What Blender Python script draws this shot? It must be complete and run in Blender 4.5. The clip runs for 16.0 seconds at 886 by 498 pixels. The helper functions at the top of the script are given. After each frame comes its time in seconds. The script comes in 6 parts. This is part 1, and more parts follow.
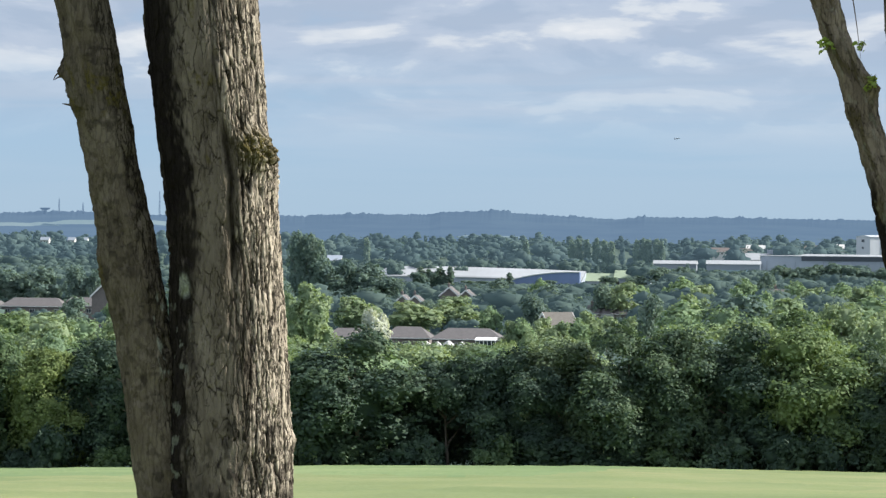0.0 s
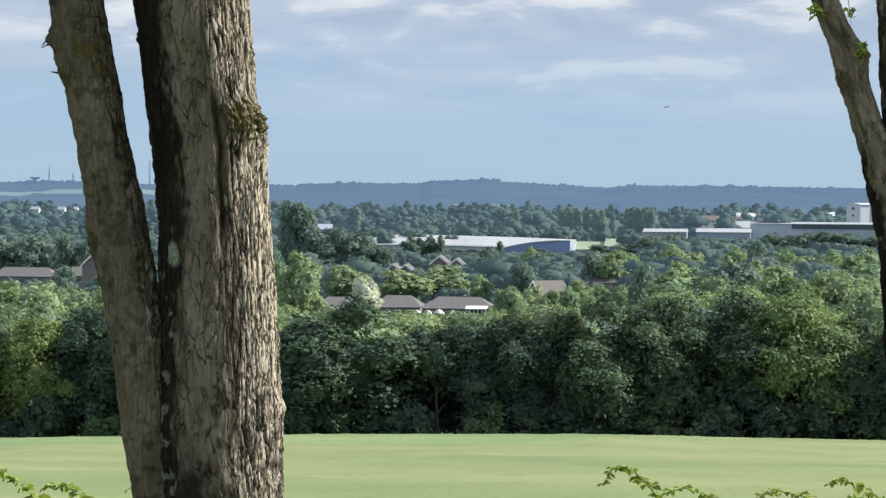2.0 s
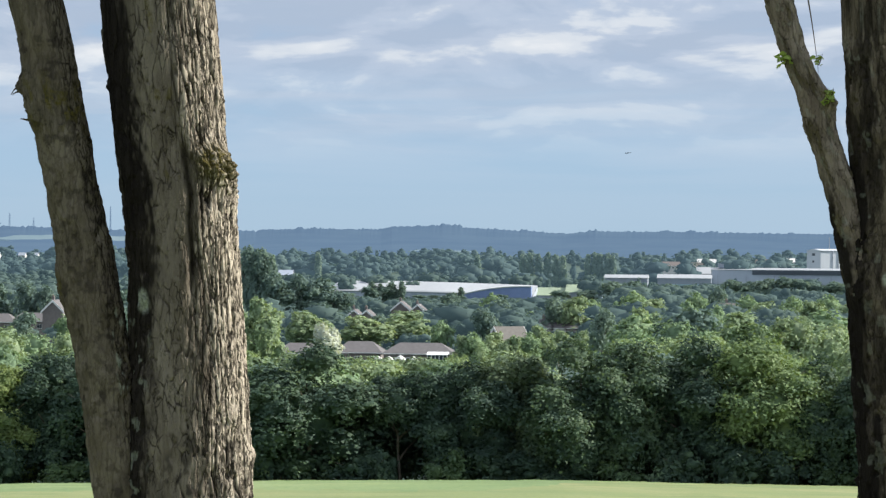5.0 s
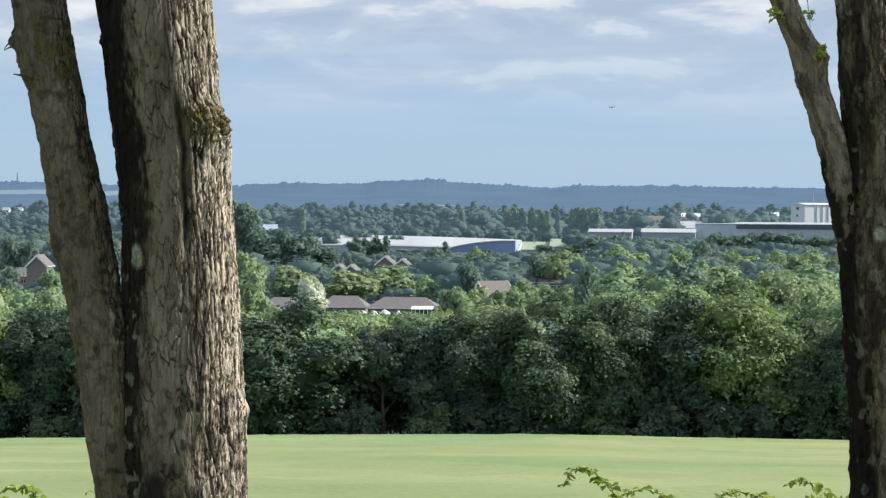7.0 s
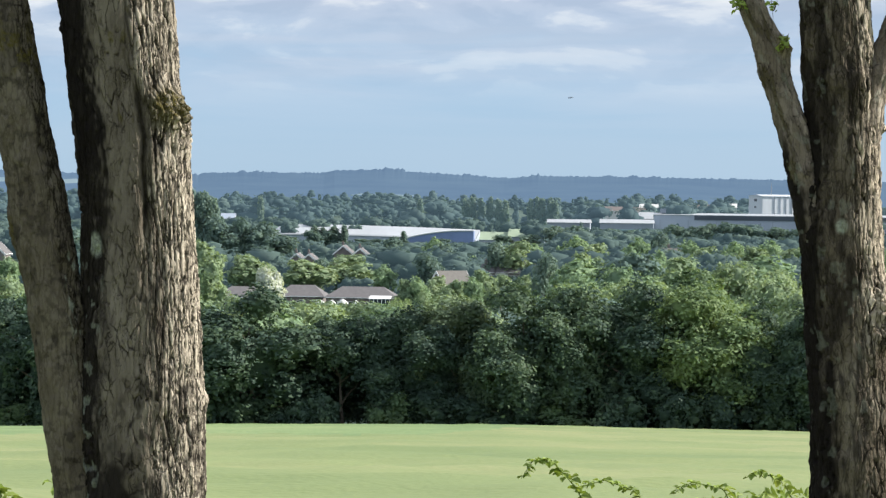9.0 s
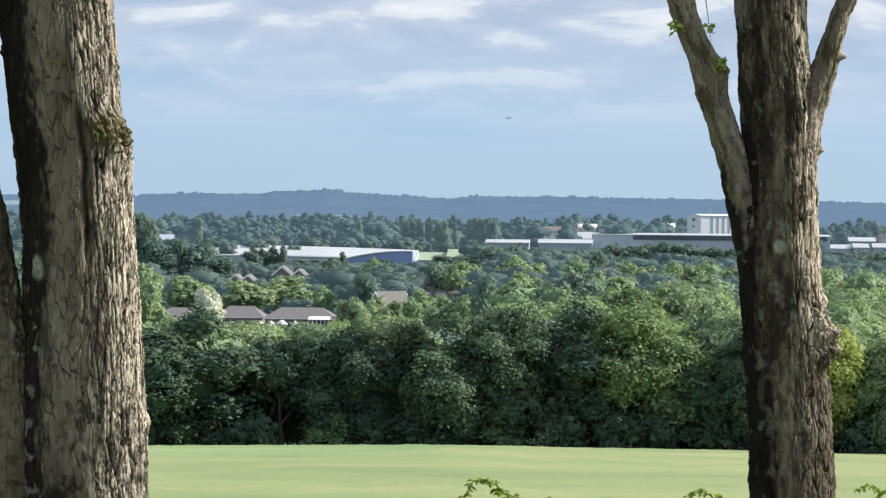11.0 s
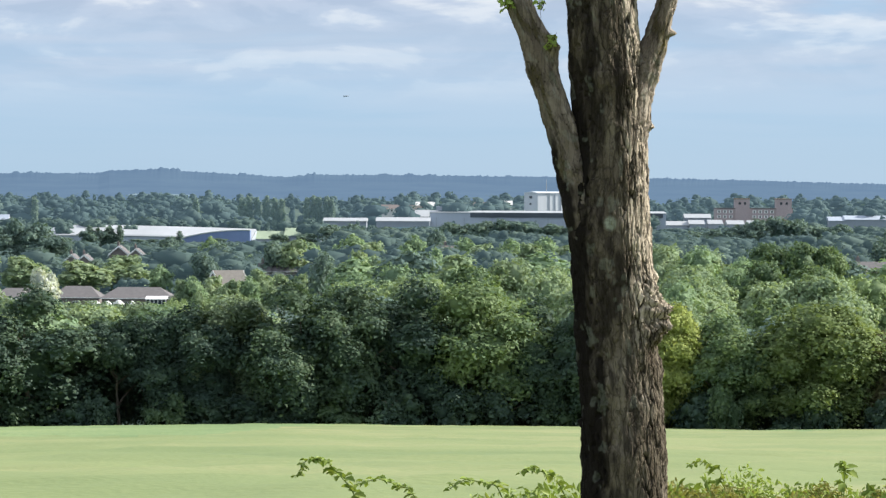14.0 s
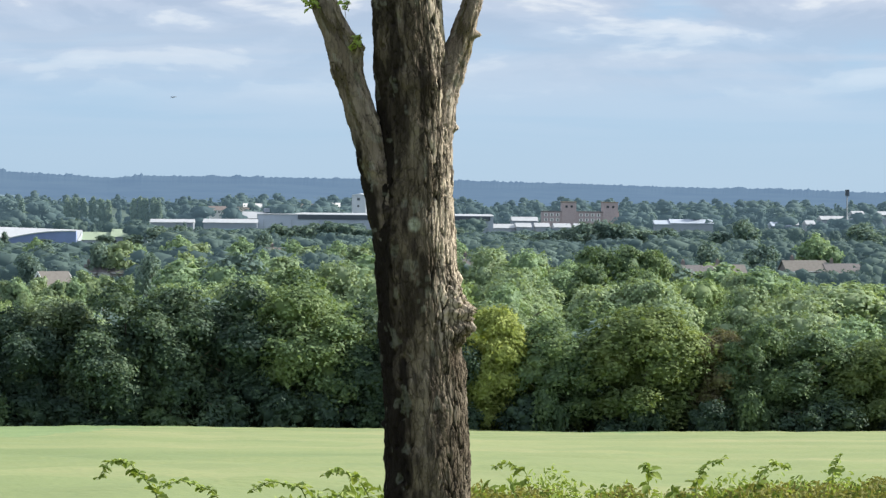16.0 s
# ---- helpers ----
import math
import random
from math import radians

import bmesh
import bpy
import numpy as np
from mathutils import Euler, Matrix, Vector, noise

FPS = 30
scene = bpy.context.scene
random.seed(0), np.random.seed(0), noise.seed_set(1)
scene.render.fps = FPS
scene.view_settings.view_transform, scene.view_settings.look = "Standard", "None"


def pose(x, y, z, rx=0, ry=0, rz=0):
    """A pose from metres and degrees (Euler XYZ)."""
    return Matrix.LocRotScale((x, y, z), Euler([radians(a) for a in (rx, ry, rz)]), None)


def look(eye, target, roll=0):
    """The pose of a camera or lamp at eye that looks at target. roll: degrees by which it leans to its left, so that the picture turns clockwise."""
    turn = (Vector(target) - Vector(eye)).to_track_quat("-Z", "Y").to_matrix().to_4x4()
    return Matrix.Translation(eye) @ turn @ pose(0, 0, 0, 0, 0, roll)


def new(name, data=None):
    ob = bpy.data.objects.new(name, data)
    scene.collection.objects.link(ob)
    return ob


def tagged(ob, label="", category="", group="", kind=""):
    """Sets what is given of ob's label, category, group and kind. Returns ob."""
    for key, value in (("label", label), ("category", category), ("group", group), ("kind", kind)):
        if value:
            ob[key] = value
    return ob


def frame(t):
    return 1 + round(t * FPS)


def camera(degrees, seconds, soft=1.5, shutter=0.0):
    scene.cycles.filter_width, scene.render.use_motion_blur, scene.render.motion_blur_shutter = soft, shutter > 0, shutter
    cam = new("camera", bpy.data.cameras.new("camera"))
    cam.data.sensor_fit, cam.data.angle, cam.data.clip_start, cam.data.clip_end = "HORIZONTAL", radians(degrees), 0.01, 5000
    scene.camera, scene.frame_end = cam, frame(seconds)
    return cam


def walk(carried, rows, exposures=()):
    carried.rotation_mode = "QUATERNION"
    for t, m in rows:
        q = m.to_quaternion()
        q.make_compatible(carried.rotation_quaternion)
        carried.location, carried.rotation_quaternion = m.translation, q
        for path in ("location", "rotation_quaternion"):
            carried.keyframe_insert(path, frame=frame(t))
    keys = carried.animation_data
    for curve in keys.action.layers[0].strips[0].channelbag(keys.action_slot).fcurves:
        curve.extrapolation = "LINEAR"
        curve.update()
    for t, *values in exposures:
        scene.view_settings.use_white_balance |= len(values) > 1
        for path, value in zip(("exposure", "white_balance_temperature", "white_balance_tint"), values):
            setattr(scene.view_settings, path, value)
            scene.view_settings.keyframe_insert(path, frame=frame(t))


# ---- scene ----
cam = camera(17.15, 16.0, soft=1.4)
EYE = 1.6
# seconds, sideways, forwards, up, yaw to the right, pitch, roll
ROWS = [
    (0, 0.119, -0.014, 0.015, -6.657, -0.428, -0.573),
    (0.5, 0.117, -0.012, 0.016, -6.312, -0.388, -0.588),
    (1, 0.114, 0.009, 0.011, -6.184, -0.595, -0.474),
    (1.5, 0.114, 0.015, 0.011, -6.234, -0.838, -0.439),
    (2, 0.118, 0.012, 0.011, -6.467, -1.038, -0.450),
    (2.5, 0.121, 0.005, 0.010, -6.606, -1.207, -0.570),
    (3, 0.125, -0.009, 0.008, -6.567, -1.069, -0.477),
    (3.5, 0.121, 0.006, 0.007, -6.581, -0.878, -0.404),
    (4, 0.126, -0.011, 0.009, -6.791, -0.628, -0.435),
    (4.5, 0.112, -0.004, 0.013, -6.553, -0.160, -0.687),
    (5, 0.087, -0.007, 0.015, -5.708, -0.136, -0.466),
    (5.2, 0.084, -0.018, 0.020, -5.461, -0.286, -0.440),
    (7.5, 0.049, -0.021, 0.017, -5.354, -1.071, -0.411),
    (8, 0.044, -0.013, 0.017, -5.099, -1.168, -0.431),
    (8.2, 0.037, 0.025, 0.017, -5.039, -1.215, -0.587),
    (10.3, 0.041, 0.027, 0.020, -3.836, -1.160, -0.598),
    (10.5, 0.035, -0.023, 0.022, -3.724, -1.044, -0.648),
    (11, 0.036, -0.032, 0.023, -3.396, -0.805, -0.535),
    (11.5, 0.039, -0.032, 0.023, -2.894, -0.681, -0.414),
    (12, 0.047, -0.029, 0.023, -2.318, -0.638, -0.286),
    (12.5, 0.051, -0.028, 0.021, -1.717, -0.689, -0.203),
    (13, 0.060, 0.020, 0.020, -0.994, -0.830, -0.212),
    (13.5, 0.061, 0.028, 0.020, -0.431, -1.019, -0.259),
    (14, 0.062, 0.010, 0.021, -0.228, -1.206, -0.278),
    (14.5, 0.065, 0.020, 0.021, -0.027, -1.254, -0.294),
    (15, 0.074, 0.011, 0.022, 0.534, -1.257, -0.201),
    (15.5, 0.105, 0.032, 0.023, 1.644, -1.091, -0.316),
    (16, 0.164, 0.053, 0.016, 3.126, -1.139, -0.577),
]
walk(cam, [(t, pose(x, y, EYE + z, 90 + p, r, -w)) for t, x, y, z, w, p, r in ROWS],
     exposures=[(0.0, 0.74, 6400, 10), (5.0, 0.75, 6400, 10), (9.0, 0.84, 6400, 10), (16.0, 0.88, 6400, 10)])

# ---------------------------------------------------------------- light
SUN_TURN, SUN_RISE = 79.0, 33.0      # degrees to the right of straight ahead, degrees up


def build_world():
    w = bpy.data.worlds.new("sky")
    scene.world = w
    w.use_nodes = True
    nt = w.node_tree
    nt.nodes.clear()
    N, L = nt.nodes.new, nt.links.new
    out, bg = N("ShaderNodeOutputWorld"), N("ShaderNodeBackground")
    sky = N("ShaderNodeTexSky")
    sky.sky_type, sky.sun_disc = "NISHITA", False
    sky.sun_elevation, sky.sun_rotation = radians(SUN_RISE), radians(SUN_TURN)
    sky.air_density, sky.dust_density, sky.ozone_density = 1.0, 0.6, 2.2
    tc, sep = N("ShaderNodeTexCoord"), N("ShaderNodeSeparateXYZ")
    L(tc.outputs["Generated"], sep.inputs[0])

    def calc(op, a, b=None, c=None, clamp=False):
        n = N("ShaderNodeMath")
        n.operation, n.use_clamp = op, clamp
        for i, v in enumerate((a, b, c)):
            if v is None:
                continue
            if isinstance(v, (int, float)):
                n.inputs[i].default_value = v
            else:
                L(v, n.inputs[i])
        return n.outputs[0]

    def ramp(fac, *stops):
        n = N("ShaderNodeValToRGB")
        n.color_ramp.interpolation = "EASE"
        e = n.color_ramp.elements
        while len(e) < len(stops):
            e.new(0.5)
        for el, (p, v) in zip(e, stops):
            el.position = p
            el.color = (*v, 1) if isinstance(v, tuple) else (v, v, v, 1)
        L(fac, n.inputs[0])
        return n.outputs[0]

    az = calc("ARCTAN2", sep.outputs[0], sep.outputs[1])
    el = calc("ARCSINE", sep.outputs[2])
    # cloud layers: flattened towards the horizon, puffier higher up
    def layer(sx, sy, shift, scale, detail, rough, warp, lift=0.0):
        c = N("ShaderNodeCombineXYZ")
        L(calc("MULTIPLY", az, sx), c.inputs[0])
        L(calc("MULTIPLY", calc("ADD", el, lift), sy), c.inputs[1])
        c.inputs[2].default_value = shift
        n = N("ShaderNodeTexNoise")
        n.inputs["Scale"].default_value = scale
        n.inputs["Detail"].default_value = detail
        n.inputs["Roughness"].default_value = rough
        n.inputs["Distortion"].default_value = warp
        L(c.outputs[0], n.inputs["Vector"])
        return n.outputs["Fac"]

    rise = ramp(calc("MULTIPLY", el, 8.0, clamp=True), (0.20, 0.0), (0.36, 0.45), (0.52, 1.0), (1.0, 0.95))
    puff = layer(16.0, 52.0, 5.2, 1.0, 9.0, 0.52, 0.35)
    above = layer(16.0, 52.0, 5.2, 1.0, 9.0, 0.52, 0.35, 0.006)
    streak = layer(6.0, 80.0, 9.1, 1.0, 6.0, 0.52, 0.4)
    veil = calc("MULTIPLY", ramp(streak, (0.38, 0.05), (0.60, 1.0)), ramp(calc("MULTIPLY", el, 8.0, clamp=True), (0.10, 0.12), (0.36, 0.95)))
    body = calc("MULTIPLY", ramp(puff, (0.22, 0.0), (0.44, 1.0)), rise)
    # tops catch the sun, undersides stay grey
    top = calc("MULTIPLY_ADD", calc("SUBTRACT", puff, above), 2.0, 0.43)
    bright = ramp(top, (0.25, (0.46, 0.55, 0.69)), (0.46, (0.54, 0.62, 0.75)), (0.66, (0.78, 0.82, 0.87)), (0.90, (0.93, 0.94, 0.95)))
    clear = ramp(calc("MULTIPLY", el, 2.0, clamp=True), (0.0, (0.44, 0.635, 0.84)), (0.08, (0.39, 0.60, 0.85)), (0.20, (0.30, 0.50, 0.80)), (0.5, (0.08, 0.17, 0.40)), (1.0, (0.045, 0.11, 0.30)))
    def mix(fac, a, b):
        n = N("ShaderNodeMix")
        n.data_type = "RGBA"
        L(fac, n.inputs["Factor"]); L(a, n.inputs["A"]); L(b, n.inputs["B"])
        return n.outputs["Result"]
    scaled = N("ShaderNodeVectorMath")
    scaled.operation = "SCALE"
    scaled.inputs["Scale"].default_value = 0.11
    L(sky.outputs[0], scaled.inputs[0])
    half = N("ShaderNodeMix")
    half.data_type = "RGBA"
    half.inputs["Factor"].default_value = 0.8
    L(scaled.outputs[0], half.inputs["A"]); L(clear, half.inputs["B"])
    grey = N("ShaderNodeRGB")
    grey.outputs[0].default_value = (0.55, 0.66, 0.79, 1)
    base = mix(calc("MULTIPLY", veil, 0.8), half.outputs["Result"], grey.outputs[0])
    # overhead and behind, the clouds are lit from the front and are far brighter
    high = ramp(calc("MULTIPLY", el, 2.0, clamp=True), (0.16, 0.0), (0.45, 1.0))
    lit = N("ShaderNodeRGB")
    lit.outputs[0].default_value = (0.78, 0.86, 1.00, 1)
    col = mix(calc("MULTIPLY", body, 0.9), base, mix(high, bright, lit.outputs[0]))
    L(col, bg.inputs[0])
    bg.inputs[1].default_value = 0.565
    L(bg.outputs[0], out.inputs[0])


build_world()
sun = new("sun", bpy.data.lights.new("sun", "SUN"))
sun.data.energy, sun.data.angle, sun.data.color = 4.6, radians(0.53), (1.0, 0.94, 0.85)
a, e = radians(SUN_TURN), radians(SUN_RISE)
sun.matrix_world = look((60 * math.sin(a) * math.cos(e), 60 * math.cos(a) * math.cos(e), 60 * math.sin(e)), (0, 0, 0))


# ---------------------------------------------------------------- helpers of this scene
def np_mesh(name, verts, faces, smooth=False):
    """A mesh from arrays: verts (n, 3), faces a list of (m, k) index arrays."""
    me = bpy.data.meshes.new(name)
    verts = np.asarray(verts, dtype=np.float32)
    faces = [np.asarray(f, dtype=np.int32) for f in (faces if isinstance(faces, list) else [faces])]
    me.vertices.add(len(verts))
    me.vertices.foreach_set("co", verts.ravel())
    loops = np.concatenate([f.ravel() for f in faces])
    totals = np.concatenate([np.full(len(f), f.shape[1], np.int32) for f in faces])
    starts = np.concatenate([[0], np.cumsum(totals)[:-1]]).astype(np.int32)
    me.loops.add(len(loops))
    me.loops.foreach_set("vertex_index", loops)
    me.polygons.add(len(totals))
    me.polygons.foreach_set("loop_start", starts)
    if smooth:
        me.polygons.foreach_set("use_smooth", np.ones(len(totals), bool))
    me.update(calc_edges=True)
    return me


def empty(name, m, label="", category="", group="", kind=""):
    ob = new(name)
    ob.empty_display_size = 0.2
    ob.matrix_world = m
    return tagged(ob, label, category, group, kind)


def part(name, mesh, material, parent, label="", kind=""):
    """One mesh object under a thing; mesh is a bmesh or a mesh."""
    if isinstance(mesh, bmesh.types.BMesh):
        me = bpy.data.meshes.new(name)
        mesh.to_mesh(me)
        mesh.free()
        mesh = me
    if material and not mesh.materials:
        mesh.materials.append(material)
    ob = new(name, mesh)
    ob.parent = parent
    return tagged(ob, label, kind=kind)


def box(bm, x0, x1, y0, y1, z0, z1):
    v = [bm.verts.new(p) for p in ((x0, y0, z0), (x1, y0, z0), (x1, y1, z0), (x0, y1, z0), (x0, y0, z1), (x1, y0, z1), (x1, y1, z1), (x0, y1, z1))]
    for f in ((0, 3, 2, 1), (4, 5, 6, 7), (0, 1, 5, 4), (1, 2, 6, 5), (2, 3, 7, 6), (3, 0, 4, 7)):
        bm.faces.new([v[i] for i in f])
    return bm


def boxed(*args):
    return box(bmesh.new(), *args)


# value noise on arrays
def hash3(ix, iy, iz, k=0):
    h = (ix.astype(np.int64) * 374761393 + iy.astype(np.int64) * 668265263 + iz.astype(np.int64) * 2147483647 + k * 974634777) & 0xFFFFFFFF
    h = ((h ^ (h >> 13)) * 1274126177) & 0xFFFFFFFF
    h = ((h ^ (h >> 16)) * 2246822519) & 0xFFFFFFFF
    return ((h ^ (h >> 15)) & 0xFFFFFF) / float(0xFFFFFF)


def vnoise(x, y, z, k=0):
    ix, iy, iz = np.floor(x), np.floor(y), np.floor(z)
    fx, fy, fz = x - ix, y - iy, z - iz
    fx, fy, fz = (t * t * (3 - 2 * t) for t in (fx, fy, fz))
    r = 0
    for dx in (0, 1):
        for dy in (0, 1):
            for dz in (0, 1):
                wgt = (fx if dx else 1 - fx) * (fy if dy else 1 - fy) * (fz if dz else 1 - fz)
                r = r + wgt * hash3(ix + dx, iy + dy, iz + dz, k)
    return r * 2 - 1


def fbm(x, y, z, octaves=4, k=0, gain=0.5):
    r, amp, f = 0, 1.0, 1.0
    for o in range(octaves):
        r = r + amp * vnoise(x * f, y * f, z * f, k + o)
        amp *= gain
        f *= 2.03
    return r


def cells(x, y, k=0):
    """Distance to the border between the two nearest cells, and the cell's own random number."""
    ix, iy = np.floor(x), np.floor(y)
    d1, d2, idn = np.full(x.shape, 9.0), np.full(x.shape, 9.0), np.zeros(x.shape)
    zero = np.zeros_like(ix)
    for dx in (-1, 0, 1):
        for dy in (-1, 0, 1):
            cx, cy = ix + dx, iy + dy
            px, py = cx + hash3(cx, cy, zero, k), cy + hash3(cx, cy, zero, k + 7)
            d = np.hypot(px - x, py - y)
            own = hash3(cx, cy, zero, k + 13)
            near = d < d1
            d2 = np.where(near, d1, np.minimum(d2, d))
            idn = np.where(near, own, idn)
            d1 = np.where(near, d, d1)
    return d2 - d1, idn


def smooth(a, b, x):
    t = np.clip((x - a) / (b - a), 0, 1)
    return t * t * (3 - 2 * t)


# ---------------------------------------------------------------- materials
def material(name, colours, scale=6.0, stretch=(1, 1, 1), rough=0.9, bump=0.3, bump_scale=None, detail=5.0, per_object=0.0, per_island=0.0,
             through_light=0.0, spec=0.3, distance=0.02, metal=0.0, spots=None):
    """A surface with two scales of variation: colours are blended by coarse noise, fine grain lies on top."""
    m = bpy.data.materials.new(name)
    m.use_nodes = True
    nt = m.node_tree
    N, L = nt.nodes.new, nt.links.new
    bsdf = nt.nodes["Principled BSDF"]
    bsdf.inputs["Roughness"].default_value = rough
    bsdf.inputs["Specular IOR Level"].default_value = spec
    bsdf.inputs["Metallic"].default_value = metal
    tc, mp = N("ShaderNodeTexCoord"), N("ShaderNodeMapping")
    mp.inputs["Scale"].default_value = stretch
    L(tc.outputs["Object"], mp.inputs[0])
    n1, n2 = N("ShaderNodeTexNoise"), N("ShaderNodeTexNoise")
    n1.inputs["Scale"].default_value, n1.inputs["Detail"].default_value = scale, detail
    n2.inputs["Scale"].default_value, n2.inputs["Detail"].default_value = bump_scale or scale * 8, 4.0
    L(mp.outputs[0], n1.inputs[0]), L(mp.outputs[0], n2.inputs[0])
    ramp = N("ShaderNodeValToRGB")
    e = ramp.color_ramp.elements
    while len(e) < len(colours):
        e.new(0.5)
    for i, c in enumerate(colours):
        e[i].position = 0.3 + 0.4 * i / max(1, len(colours) - 1)
        e[i].color = (*c, 1)
    add = N("ShaderNodeMath")
    add.operation = "MULTIPLY_ADD"
    add.inputs[1].default_value = 0.35
    L(n2.outputs[0], add.inputs[0])
    sub = N("ShaderNodeMath")
    sub.operation = "SUBTRACT"
    sub.inputs[1].default_value = 0.175
    L(n1.outputs[0], sub.inputs[0])
    L(sub.outputs[0], add.inputs[2])
    fac = add.outputs[0]
    for amount, source in ((per_object, "ob"), (per_island, "island")):
        if amount:
            src = N("ShaderNodeObjectInfo").outputs["Random"] if source == "ob" else N("ShaderNodeNewGeometry").outputs["Random Per Island"]
            k = N("ShaderNodeMath")
            k.operation = "MULTIPLY_ADD"
            k.inputs[1].default_value = amount
            L(src, k.inputs[0])
            s = N("ShaderNodeMath")
            s.operation = "SUBTRACT"
            s.inputs[1].default_value = amount / 2
            L(fac, s.inputs[0])
            L(s.outputs[0], k.inputs[2])
            fac = k.outputs[0]
    L(fac, ramp.inputs[0])
    L(ramp.outputs[0], bsdf.inputs["Base Color"])
    if bump:
        b = N("ShaderNodeBump")
        b.inputs["Strength"].default_value, b.inputs["Distance"].default_value = bump, distance
        L(n2.outputs[0], b.inputs["Height"])
        L(b.outputs[0], bsdf.inputs["Normal"])
    if through_light:
        tr, ms = N("ShaderNodeBsdfTranslucent"), N("ShaderNodeMixShader")
        hue = N("ShaderNodeMix")
        hue.data_type, hue.blend_type = "RGBA", "MULTIPLY"
        hue.inputs["Factor"].default_value = 1.0
        hue.inputs["B"].default_value = (1.3, 1.25, 0.65, 1)
        L(ramp.outputs[0], hue.inputs["A"])
        L(hue.outputs["Result"], tr.inputs[0])
        ms.inputs[0].default_value = through_light
        L(bsdf.outputs[0], ms.inputs[1]), L(tr.outputs[0], ms.inputs[2])
        L(ms.outputs[0], nt.nodes["Material Output"].inputs[0])
    return m


def leaves_of(name, dark, mid, light, gloss=0.7, per_object=0.22, scale=0.35, per_leaf=0.18, sheen=0.16):
    return material(name, [dark, mid, light], scale=scale, rough=gloss, bump=0, per_island=per_leaf, per_object=per_object, through_light=0.30, spec=sheen)


LEAF_OAK = leaves_of("leaf_dark_green", (0.040, 0.072, 0.056), (0.060, 0.103, 0.070), (0.105, 0.160, 0.090), sheen=0.30)
LEAF_ASH = leaves_of("leaf_mid_green", (0.074, 0.124, 0.070), (0.118, 0.185, 0.090), (0.190, 0.265, 0.112), sheen=0.30)
LEAF_LIME = leaves_of("leaf_yellow_green", (0.235, 0.290, 0.085), (0.335, 0.392, 0.125), (0.450, 0.495, 0.190))
LEAF_OLIVE = leaves_of("leaf_olive", (0.062, 0.096, 0.064), (0.092, 0.135, 0.080), (0.145, 0.192, 0.105), sheen=0.30)
LEAF_OLIVE_PALE = leaves_of("leaf_pale_olive", (0.110, 0.160, 0.070), (0.165, 0.222, 0.088), (0.235, 0.295, 0.115))
LEAF_PALE = leaves_of("leaf_silver", (0.400, 0.450, 0.400), (0.520, 0.560, 0.510), (0.660, 0.690, 0.650))
LEAF_COPPER = leaves_of("leaf_copper", (0.084, 0.075, 0.052), (0.133, 0.122, 0.076), (0.175, 0.190, 0.085))
# valley and belt leaves: lightened and blued, haze put into the base colour
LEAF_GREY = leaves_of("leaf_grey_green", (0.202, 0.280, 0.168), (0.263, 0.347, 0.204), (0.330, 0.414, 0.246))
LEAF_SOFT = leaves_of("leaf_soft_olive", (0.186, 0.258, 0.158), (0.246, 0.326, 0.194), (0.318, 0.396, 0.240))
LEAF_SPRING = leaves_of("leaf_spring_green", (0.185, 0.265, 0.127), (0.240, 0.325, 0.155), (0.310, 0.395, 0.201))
LEAF_VALLEY = leaves_of("leaf_valley_hazed", (0.172, 0.255, 0.160), (0.224, 0.322, 0.190), (0.293, 0.397, 0.234))
LEAF_VALLEY_DARK = leaves_of("leaf_valley_dark_hazed", (0.122, 0.186, 0.171), (0.158, 0.230, 0.197), (0.205, 0.280, 0.225))
# far leaves: base colours shifted to blue to stand for haze
LEAF_FAR = leaves_of("leaf_far_wood_haze", (0.056, 0.088, 0.082), (0.076, 0.114, 0.098), (0.108, 0.150, 0.118), gloss=0.9, per_object=0, scale=0.012, per_leaf=0.04)
LEAF_POPLAR = leaves_of("leaf_poplar_haze", (0.130, 0.185, 0.165), (0.165, 0.225, 0.190), (0.210, 0.270, 0.215), gloss=0.9)
LEAF_FARTHEST = leaves_of("leaf_farthest_wood_haze", (0.050, 0.082, 0.086), (0.066, 0.104, 0.102), (0.094, 0.134, 0.118), gloss=0.9, per_object=0, scale=0.010, per_leaf=0.04)
TWIG = material("twig_bark", [(0.06, 0.045, 0.032), (0.12, 0.095, 0.07)], scale=4, rough=0.95)
TRUNK_FAR = material("hedgerow_bark", [(0.10, 0.085, 0.065), (0.20, 0.175, 0.14)], scale=2.0, stretch=(3, 3, 0.6), rough=0.95)
GRASS = material("rough_grass", [(0.09, 0.13, 0.03), (0.14, 0.18, 0.05), (0.20, 0.20, 0.08)], scale=0.5, bump=0.6, distance=0.05)
VALLEY_GREEN = material("valley_scrub", [(0.045, 0.080, 0.068), (0.060, 0.100, 0.080), (0.085, 0.122, 0.090)], scale=0.02, bump=0.3)
CROP = material("young_barley", [(0.158, 0.208, 0.078), (0.202, 0.244, 0.094), (0.268, 0.276, 0.124)], scale=0.10, stretch=(0.8, 1.0, 1), detail=9.0, bump=0.3, bump_scale=9.0, distance=0.06, rough=0.8)

HEADLAND = material("greener_headland", [(0.125, 0.190, 0.074), (0.165, 0.235, 0.088), (0.230, 0.285, 0.118)], scale=0.12, stretch=(0.5, 0.12, 1), detail=7.0, bump=0.3, bump_scale=9.0, distance=0.06, rough=0.8)


